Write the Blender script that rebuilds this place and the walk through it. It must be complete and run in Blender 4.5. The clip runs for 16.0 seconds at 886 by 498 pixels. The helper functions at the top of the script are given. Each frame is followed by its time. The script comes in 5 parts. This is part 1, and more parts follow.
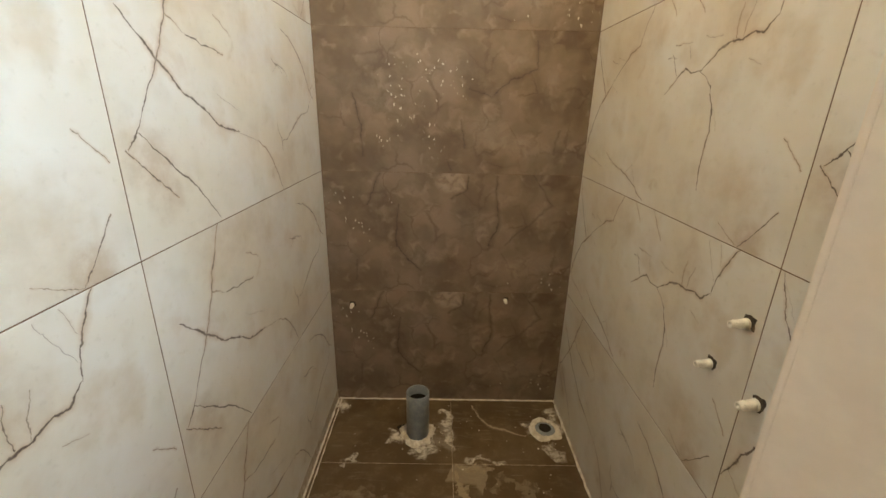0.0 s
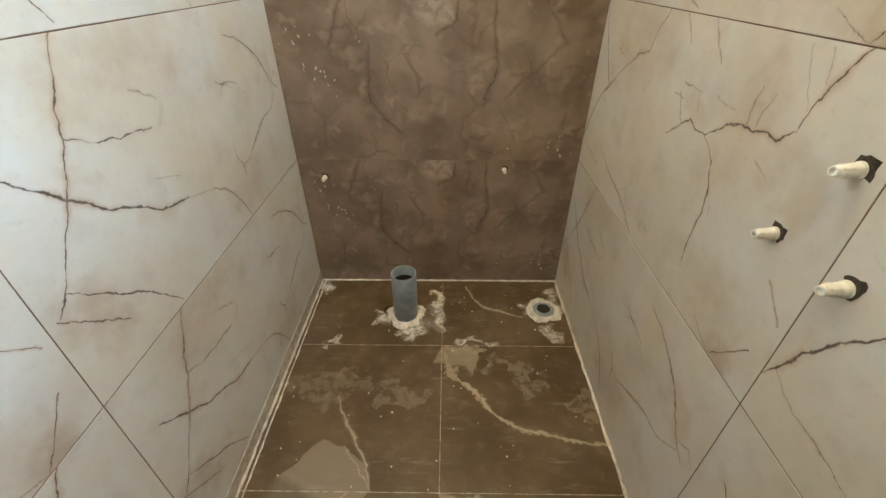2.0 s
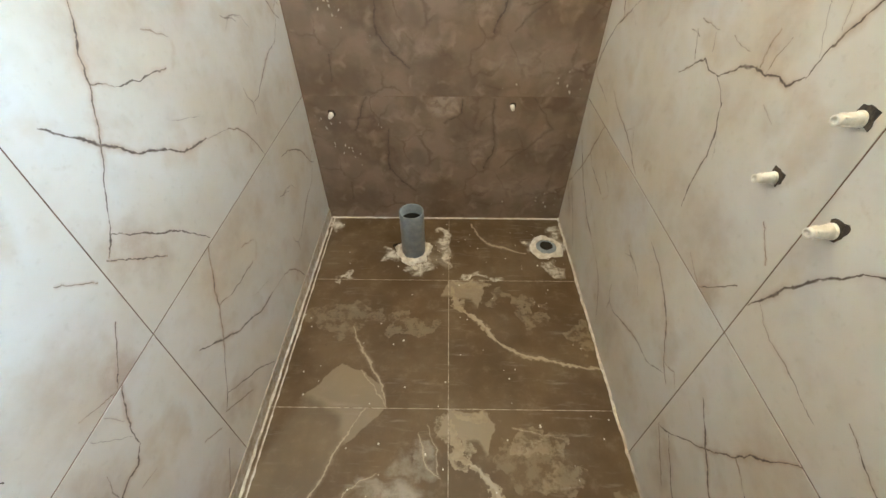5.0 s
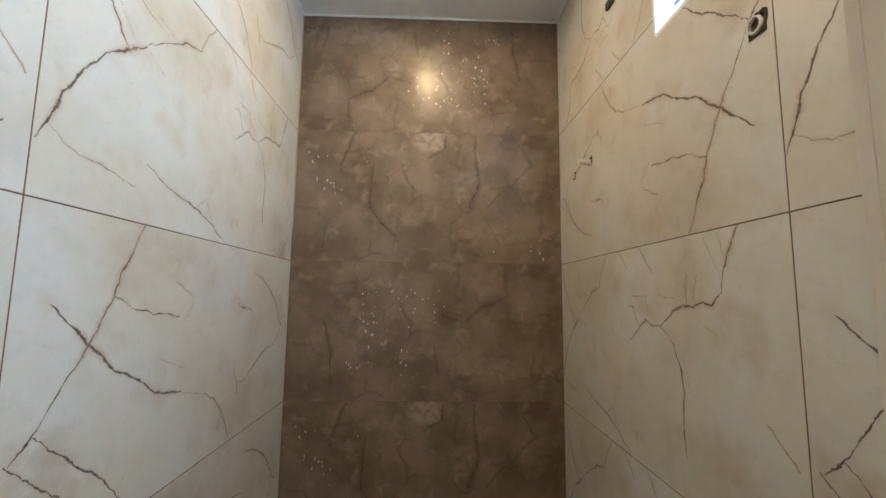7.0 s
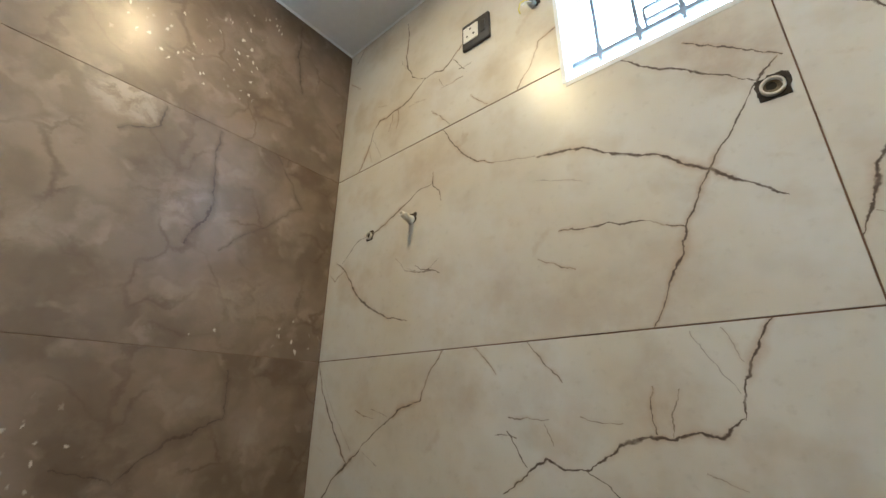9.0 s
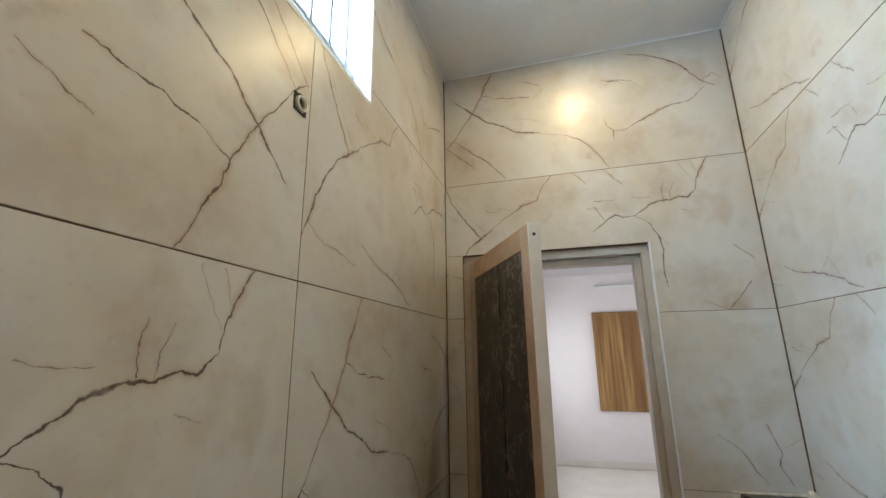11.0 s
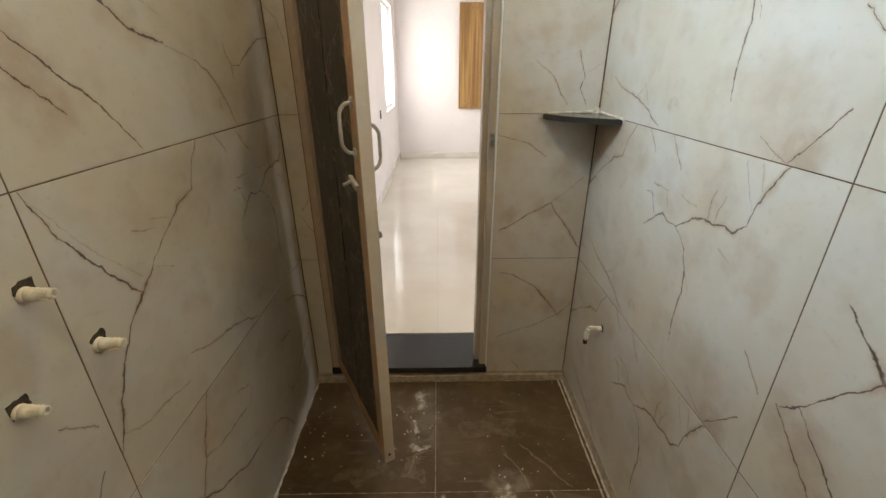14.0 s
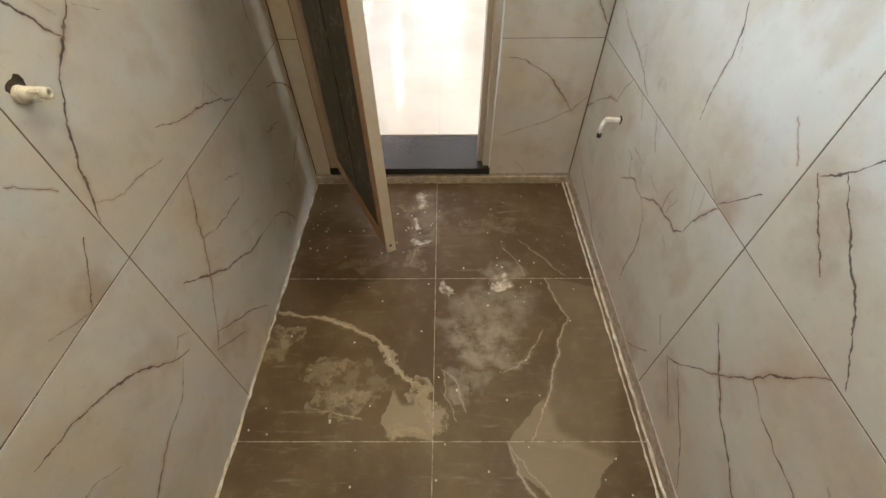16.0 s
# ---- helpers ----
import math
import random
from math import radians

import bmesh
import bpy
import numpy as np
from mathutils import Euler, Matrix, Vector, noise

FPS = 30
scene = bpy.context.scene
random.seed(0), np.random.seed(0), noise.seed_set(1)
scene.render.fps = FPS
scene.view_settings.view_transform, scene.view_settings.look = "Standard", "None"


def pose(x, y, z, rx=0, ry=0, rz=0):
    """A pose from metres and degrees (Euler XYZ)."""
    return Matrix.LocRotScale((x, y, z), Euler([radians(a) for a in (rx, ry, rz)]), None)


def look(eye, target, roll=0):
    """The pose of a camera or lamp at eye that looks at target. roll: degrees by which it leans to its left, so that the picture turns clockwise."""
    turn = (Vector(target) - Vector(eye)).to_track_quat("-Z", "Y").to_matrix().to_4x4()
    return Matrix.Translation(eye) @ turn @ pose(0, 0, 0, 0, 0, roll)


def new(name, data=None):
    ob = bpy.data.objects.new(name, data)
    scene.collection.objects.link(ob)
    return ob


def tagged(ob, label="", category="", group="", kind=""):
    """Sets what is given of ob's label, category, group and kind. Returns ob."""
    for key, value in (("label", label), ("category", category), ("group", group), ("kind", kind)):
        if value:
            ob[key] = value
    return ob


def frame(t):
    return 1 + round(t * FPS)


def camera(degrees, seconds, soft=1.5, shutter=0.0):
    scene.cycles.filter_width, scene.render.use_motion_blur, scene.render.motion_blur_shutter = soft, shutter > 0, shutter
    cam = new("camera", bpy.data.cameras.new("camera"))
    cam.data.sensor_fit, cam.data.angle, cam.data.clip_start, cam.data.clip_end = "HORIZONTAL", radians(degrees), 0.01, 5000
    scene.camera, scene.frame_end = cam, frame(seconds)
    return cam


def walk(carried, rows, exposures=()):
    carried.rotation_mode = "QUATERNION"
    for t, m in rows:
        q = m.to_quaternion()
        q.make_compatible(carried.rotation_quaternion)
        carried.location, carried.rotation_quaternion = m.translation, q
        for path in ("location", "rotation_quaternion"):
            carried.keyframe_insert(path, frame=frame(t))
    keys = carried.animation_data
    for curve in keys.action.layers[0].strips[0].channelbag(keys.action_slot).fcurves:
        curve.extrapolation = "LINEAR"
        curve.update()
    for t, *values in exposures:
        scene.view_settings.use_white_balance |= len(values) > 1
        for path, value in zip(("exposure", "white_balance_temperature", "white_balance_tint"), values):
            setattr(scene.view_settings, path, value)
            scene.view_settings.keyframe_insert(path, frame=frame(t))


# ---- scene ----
cam = camera(94.0, 16.0)
# seconds, the eye, a point ahead, the lean
PATH = [
    (0, (0.550, 0.320, 1.537), (0.568, 2.216, 0.899), 1.2),
    (0.5, (0.620, 0.402, 1.508), (0.607, 2.278, 0.821), 0.6),
    (1, (0.66, 0.519, 1.456), (0.629, 2.36, 0.674), 0.1),
    (1.5, (0.663, 0.555, 1.408), (0.623, 2.318, 0.465), -0.1),
    (2, (0.647, 0.57, 1.349), (0.628, 2.218, 0.216), 0.0),
    (2.5, (0.618, 0.578, 1.247), (0.614, 2.059, -0.096), 0.2),
    (3, (0.617, 0.586, 1.182), (0.623, 1.863, -0.357), 0.6),
    (3.2, (0.622, 0.589, 1.167), (0.616, 1.782, -0.439), 0.1),
    (5.5, (0.617, 0.497, 1.497), (0.597, 2.177, 0.411), 0.1),
    (6, (0.618, 0.449, 1.604), (0.599, 2.354, 0.996), 0.3),
    (6.3, (0.609, 0.423, 1.655), (0.62, 2.397, 1.333), 0.7),
    (6.5, (0.625, 0.414, 1.673), (0.625, 2.41, 1.54), 0.6),
    (7, (0.616, 0.406, 1.717), (0.677, 2.393, 1.938), 0.7),
    (7.5, (0.581, 0.445, 1.714), (0.777, 2.38, 2.178), 1.1),
    (8, (0.531, 0.578, 1.716), (1.004, 2.425, 2.317), 1.2),
    (8.5, (0.499, 0.845, 1.735), (1.405, 2.497, 2.406), 0.7),
    (9, (0.478, 1.157, 1.741), (1.909, 2.36, 2.452), 0.4),
    (9.5, (0.579, 1.394, 1.723), (2.387, 1.81, 2.469), 0.4),
    (10, (0.736, 1.535, 1.726), (2.480, 0.915, 2.480), 1.0),
    (10.2, (0.771, 1.626, 1.733), (2.291, 0.539, 2.446), 0.2),
    (12.3, (0.624, 1.756, 1.65), (0.637, -0.212, 2.007), -0.1),
    (12.5, (0.614, 1.738, 1.623), (0.621, -0.244, 1.895), -0.1),
    (13, (0.598, 1.705, 1.564), (0.595, -0.294, 1.491), -0.1),
    (13.5, (0.595, 1.66, 1.487), (0.59, -0.291, 1.045), -0.2),
    (14, (0.609, 1.624, 1.417), (0.588, -0.209, 0.616), -0.2),
    (14.5, (0.606, 1.612, 1.366), (0.589, -0.072, 0.287), -0.3),
    (15, (0.59, 1.599, 1.318), (0.588, 0.06, 0.042), -0.3),
    (15.5, (0.582, 1.584, 1.28), (0.588, 0.174, -0.139), -0.6),
    (16, (0.59, 1.586, 1.267), (0.601, 0.246, -0.218), -0.5),
]
EXPOSURES = [(0, 1.09, 7650, 12), (0.5, 1.22, 7500, 12), (1, 1.4, 7200, 10), (1.5, 1.6, 6800, 8), (2, 1.75, 6400, 8), (3, 2.22, 6050, 8), (5.5, 1.87, 6150, 7), (6, 1.18, 6500, 9), (6.5, 0.68, 6600, 9), (7, 0.23, 6600, 13), (7.5, 0.08, 6550, 13), (8, -0.04, 6600, 14), (9, 0.38, 5950, 9), (9.5, 0.3, 5550, 9), (10, 0.22, 5700, 9), (12.5, 0.0, 7050, 10), (13, 0.23, 7150, 9), (13.5, 0.53, 7000, 8), (14, 0.8, 7150, 9), (14.5, 1.17, 7000, 10), (15, 1.43, 6800, 9), (16, 1.7, 6500, 8)]
walk(cam, [(t, look(eye, target, roll)) for t, eye, target, roll in PATH], EXPOSURES)

W, D, H = 1.207, 2.245, 3.028        # the bathroom: width, depth, height
BASE, ROW = 0.06, 0.6                # lowest joint of the wall tiles, their height
SEAM_E, SEAM_W = 1.058, 1.038        # the upright joints of the east and the west wall
OUT_Z = 0.085                        # floor of the outer room, and top of the threshold
WALL = 0.23                          # thickness of the walls
DOOR_L, DOOR_R, DOOR_T = 0.385, 1.128, 2.13
WIN = (0.785, 1.417, 2.413, 2.93)    # bathroom window: y from, y to, z from, z to

# ---- light ----
world = bpy.data.worlds.new("world")
scene.world = world
world.use_nodes = True
wn, wl = world.node_tree.nodes, world.node_tree.links
sky = wn.new("ShaderNodeTexSky")
sky.sky_type, sky.sun_disc = "NISHITA", False
sky.sun_elevation, sky.sun_rotation = radians(50), radians(200)
wl.new(sky.outputs[0], wn["Background"].inputs[0])
wn["Background"].inputs[1].default_value = 0.15


def lamp(name, kind, power, colour, m, **more):
    data = bpy.data.lights.new(name, kind)
    data.energy, data.color = power, colour
    for key, value in more.items():
        if key == "size":
            data.shape, data.size, data.size_y = "RECTANGLE", *value
        elif key == "radius":
            data.shadow_soft_size = value
        elif key == "angle":
            data.angle = value
        elif key == "spread":
            data.spread = value
    ob = new(name, data)
    ob.matrix_world = m
    return ob


# the sun stands on the far side of the house: it only lights the yard outside the windows
lamp("sun", "SUN", 3.0, (1, 0.95, 0.88), look((0, 0, 8), (-1.5, 1.6, 4)), angle=radians(0.5))
# daylight through the high window, and through the side window of the outer room
lamp("window_daylight", "AREA", 18, (0.54, 0.765, 1.0), look((W + 0.30, 1.08, 2.74), (0.1, 0.92, 1.55)), size=(0.60, 0.5))
# the open sky between the houses, north-east of the window
lamp("sky_gap_daylight", "AREA", 180, (0.56, 0.78, 1.0), look((2.65, 1.66, 4.00), (1.3, 1.08, 2.66)), size=(0.65, 0.8))
lamp("outer_window_daylight", "AREA", 15, (0.93, 0.96, 1.0), look((1.32, -4.15, 1.55), (0, -4.15, 1.5)), size=(1.1, 1.2))
# added fill lamp inside the unseen west end of the outer room
lamp("outer_unseen_west_fill", "AREA", 42, (0.96, 0.97, 1.0), look((-2.7, -2.35, 1.5), (1, -2.05, 2.5)), size=(2.6, 1.9))
for spot_y, watts in ((0.42, 6.4), (1.69, 8.2)):
    lamp("downlight_bulb", "AREA", watts, (1.0, 0.77, 0.41), pose(0.59, spot_y, H - 0.003), size=(0.085, 0.085)).data.shape = "DISK"


# ---- materials ----
class Nodes:
    """A small writer of node materials."""

    def __init__(self, name, rough=0.5, metal=0.0):
        self.mat = bpy.data.materials.new(name)
        self.mat.use_nodes = True
        self.tree = self.mat.node_tree
        self.out = self.tree.nodes["Principled BSDF"]
        self.out.inputs["Roughness"].default_value = rough
        self.out.inputs["Metallic"].default_value = metal

    def put(self, socket, value):
        if isinstance(value, bpy.types.NodeSocket):
            self.tree.links.new(value, socket)
        elif value is not None:
            socket.default_value = value

    def node(self, kind, *values, feature=None):
        n = self.tree.nodes.new("ShaderNode" + kind)
        if feature:
            n.feature = feature
        for socket, value in zip(n.inputs, values):
            self.put(socket, value)
        return n

    def math(self, op, a, b=0.0, c=0.0, clamp=False):
        n = self.tree.nodes.new("ShaderNodeMath")
        n.operation, n.use_clamp = op, clamp
        for socket, value in zip(n.inputs, (a, b, c)):
            self.put(socket, value)
        return n.outputs[0]

    def vec(self, op, a, b=None):
        n = self.tree.nodes.new("ShaderNodeVectorMath")
        n.operation = op
        self.put(n.inputs[0], a)
        self.put(n.inputs[1], b)
        return n.outputs["Value" if op == "DOT_PRODUCT" else "Vector"]

    def noise(self, where, scale, detail=3.0, rough=0.5, colour=False):
        n = self.tree.nodes.new("ShaderNodeTexNoise")
        self.put(n.inputs["Vector"], where)
        n.inputs["Scale"].default_value = scale
        n.inputs["Detail"].default_value = detail
        n.inputs["Roughness"].default_value = rough
        return n.outputs["Color" if colour else "Fac"]

    def span(self, value, a, b, c=0.0, d=1.0):
        n = self.tree.nodes.new("ShaderNodeMapRange")
        n.interpolation_type = "SMOOTHSTEP"
        for socket, v in zip(n.inputs, (value, a, b, c, d)):
            self.put(socket, v)
        return n.outputs[0]

    def mix(self, fac, a, b):
        n = self.tree.nodes.new("ShaderNodeMix")
        n.data_type = "RGBA"
        self.put(n.inputs[0], fac)
        for socket, v in ((n.inputs[6], a), (n.inputs[7], b)):
            self.put(socket, (*v, 1) if isinstance(v, tuple) else v)
        return n.outputs[2]

    def uv(self):
        return self.tree.nodes.new("ShaderNodeUVMap").outputs[0]

    def place(self):
        return self.tree.nodes.new("ShaderNodeTexCoord").outputs["Object"]

    def colour(self, value):
        self.put(self.out.inputs["Base Color"], (*value, 1) if isinstance(value, tuple) else value)

    def bump(self, height, strength, distance=0.002):
        n = self.tree.nodes.new("ShaderNodeBump")
        n.inputs["Strength"].default_value = strength
        n.inputs["Distance"].default_value = distance
        self.put(n.inputs["Height"], height)
        self.put(self.out.inputs["Normal"], n.outputs[0])


def veins(nodes, where, lines, halo=0.012):
    """Crooked lines of a printed stone. lines: (half width in metres, strength, (u, v), (u, v), ...). Returns the masks of the lines and of their soft stains."""
    line, stain = None, None
    swell = nodes.span(nodes.noise(where, 55, 2, 0.6), 0.3, 0.7, 0.45, 1.5)
    for half, strength, *pts in lines:
        half *= 0.8
        strength = min(1.0, strength * 1.2 + 0.06)
        a, b = Vector(pts[0]), Vector(pts[-1])
        long = (b - a).length
        along = (b - a) / long
        across = Vector((-along.y, along.x))
        stops = []
        for p in pts:
            d = Vector(p) - a
            s = d.dot(along) / long
            if not stops or s > stops[-1][0] + 0.004:
                stops.append((s, d.dot(across)))
        reach = max(0.02, *(abs(o) for _, o in stops)) * 2.1
        start = (a.x, a.y, 0)
        rel = nodes.vec("SUBTRACT", where, start)
        s = nodes.vec("DOT_PRODUCT", rel, (along.x / long, along.y / long, 0))
        d = nodes.vec("DOT_PRODUCT", rel, (across.x / reach, across.y / reach, 0))
        ramp = nodes.tree.nodes.new("ShaderNodeValToRGB")
        ramp.color_ramp.elements.remove(ramp.color_ramp.elements[1])
        first = ramp.color_ramp.elements[0]
        first.position, first.color = 0.0, (0.5, 0, 0, 1)
        for i, (at, off) in enumerate(stops):
            e = ramp.color_ramp.elements.new(min(0.995, max(0.005, at)))
            thin = 0.45 if i in (0, len(stops) - 1) else (1.0, 0.7, 1.25)[i % 3]
            e.color = (0.5 + off / reach, thin, 0, 1)
        last = ramp.color_ramp.elements.new(1.0)
        last.color = (0.5 + stops[-1][1] / reach, 0, 0, 1)
        nodes.put(ramp.inputs[0], s)
        sep = nodes.node("SeparateColor", ramp.outputs[0])
        off = nodes.math("ABSOLUTE", nodes.math("SUBTRACT", nodes.math("ADD", d, 0.5), sep.outputs[0]))
        far = nodes.math("DIVIDE", off, nodes.math("MULTIPLY_ADD", nodes.math("MULTIPLY", sep.outputs[1], swell), half / reach, 1e-5))
        here = nodes.math("MULTIPLY", nodes.math("SUBTRACT", 1.55, far, clamp=True), strength)
        line = here if line is None else nodes.math("MAXIMUM", line, here)
        wide = nodes.math("DIVIDE", off, nodes.math("MULTIPLY_ADD", sep.outputs[1], (halo + half) / reach, 1e-5))
        soft = nodes.math("MULTIPLY", nodes.math("SUBTRACT", 1.0, wide, clamp=True), strength)
        stain = soft if stain is None else nodes.math("MAXIMUM", stain, soft)
    return line, stain


def jagged(nodes, uv, fine=0.018, coarse=0.014):
    """The uv with its lines made crooked."""
    a = nodes.vec("SUBTRACT", nodes.noise(uv, 30, 4, 0.62, colour=True), (0.5, 0.5, 0.5))
    b = nodes.vec("SUBTRACT", nodes.noise(uv, 11, 1, 0.5, colour=True), (0.5, 0.5, 0.5))
    a = nodes.vec("MULTIPLY", a, (fine, fine, 0))
    b = nodes.vec("MULTIPLY", b, (coarse, coarse, 0))
    return nodes.vec("ADD", nodes.vec("ADD", uv, a), b)


def cream_tile(name, lines, patches):
    """Polished cream tile printed with brown cracks, seen up to a metre away."""
    n = Nodes(name, 0.3)
    uv = n.uv()
    base = n.mix(n.span(n.noise(uv, 3.2, 3, 0.5), 0.30, 0.70), (0.585, 0.530, 0.440), (0.640, 0.630, 0.605))
    base = n.mix(n.span(n.noise(uv, 6.5, 4, 0.55), 0.46, 0.74, 0, 0.62), base, (0.480, 0.385, 0.268))
    base = n.mix(n.span(n.noise(uv, 10.5, 2, 0.5), 0.50, 0.80, 0, 0.32), base, (0.420, 0.370, 0.298))
    base = n.mix(n.span(n.noise(uv, 55, 3, 0.6), 0.56, 0.76, 0, 0.18), base, (0.33, 0.28, 0.22))
    base = n.mix(n.math("MULTIPLY", n.span(n.noise(jagged(n, uv, 0.08, 0.12), 8.0, 2, 0.5), 0.60, 0.72, 0, 0.55), n.span(n.noise(uv, 2.2, 1), 0.45, 0.6)), base, (0.40, 0.29, 0.19))
    rough_uv = jagged(n, uv, 0.03, 0.08)
    for cu, cv, ru, rv, deep in patches:
        d = n.vec("MULTIPLY", n.vec("SUBTRACT", rough_uv, (cu, cv, 0)), (1 / ru, 1 / rv, 0))
        blob = n.span(n.vec("DOT_PRODUCT", d, d), 0.0, 1.5, deep, 0)
        base = n.mix(n.math("MULTIPLY", blob, n.span(n.noise(uv, 17, 4, 0.6), 0.3, 0.65, 0.3, 1.0)), base, (0.355, 0.255, 0.165))
    line, stain = veins(n, jagged(n, uv), lines)
    broken = n.span(n.noise(uv, 24, 4, 0.65), 0.30, 0.52, 0.66, 1.0)
    base = n.mix(n.math("MULTIPLY", n.math("MULTIPLY", n.math("POWER", stain, 1.6), n.span(n.noise(uv, 9, 2, 0.5), 0.4, 0.62, 0.15, 1.0)), 0.70), base, (0.37, 0.225, 0.12))
    base = n.mix(n.math("MULTIPLY", n.math("MULTIPLY", line, broken), 0.96), base, (0.052, 0.025, 0.011))
    n.out.inputs["Coat Weight"].default_value = 0.22
    n.out.inputs["Coat Roughness"].default_value = 0.29
    n.colour(base)
    smear = n.noise(uv, 5, 2, 0.5)
    n.put(n.out.inputs["Roughness"], n.span(smear, 0.3, 0.75, 0.33, 0.44))
    n.bump(n.noise(uv, 6, 2), 0.10, 0.004)
    return n.mat


PRINT_A = cream_tile("cream_marble_print_cross", [
    (0.0017, 0.85, (0.265, 0.61), (0.234, 0.546), (0.205, 0.497), (0.190, 0.447), (0.163, 0.399), (0.140, 0.358), (0.112, 0.320), (0.083, 0.284), (0.050, 0.236), (0.014, 0.194)),
    (0.0028, 1.0, (0.052, 0.436), (0.096, 0.399), (0.142, 0.360), (0.180, 0.327), (0.204, 0.304), (0.244, 0.288), (0.297, 0.264), (0.334, 0.228), (0.391, 0.221), (0.443, 0.209)),
    (0.0012, 0.45, (0.443, 0.205), (0.500, 0.195), (0.555, 0.178)),
    (0.0015, 0.8, (0.192, 0.447), (0.251, 0.421), (0.300, 0.410), (0.367, 0.403), (0.410, 0.398)),
    (0.0022, 0.9, (0.045, 0.232), (0.095, 0.189), (0.146, 0.146), (0.200, 0.106), (0.234, 0.069), (0.284, 0.010)),
    (0.0024, 0.95, (0.006, 0.197), (0.063, 0.150), (0.130, 0.089)),
    (0.0016, 0.8, (0.550, 0.182), (0.600, 0.155), (0.650, 0.109), (0.680, 0.062), (0.712, 0.004)),
    (0.0017, 0.85, (0.713, 0.227), (0.724, 0.196), (0.747, 0.173), (0.748, 0.129)),
    (0.0017, 0.8, (0.748, 0.165), (0.801, 0.171), (0.900, 0.220), (0.960, 0.247), (1.046, 0.260), (1.120, 0.315)),
    (0.0022, 0.9, (0.827, 0.529), (0.904, 0.509), (0.975, 0.470), (1.054, 0.408), (1.106, 0.330), (1.146, 0.310)),
    (0.0013, 0.65, (0.879, 0.352), (0.835, 0.392), (0.770, 0.412), (0.720, 0.385)),
    (0.0012, 0.6, (0.458, 0.441), (0.407, 0.472), (0.381, 0.483)),
    (0.0009, 0.4, (0.448, 0.266), (0.390, 0.286), (0.348, 0.305)),
    (0.0010, 0.5, (0.738, 0.418), (0.790, 0.404), (0.830, 0.385)),
    (0.0014, 0.7, (0.804, 0.383), (0.781, 0.401), (0.757, 0.409), (0.717, 0.424)),
    (0.0012, 0.6, (1.178, 0.344), (1.143, 0.367), (1.098, 0.336)),
], [(0.07, 0.18, 0.09, 0.06, 0.55), (0.32, 0.56, 0.20, 0.09, 0.35), (0.10, 0.10, 0.06, 0.05, 0.5), (0.75, 0.10, 0.14, 0.10, 0.3), (0.62, 0.50, 0.22, 0.14, 0.2)])

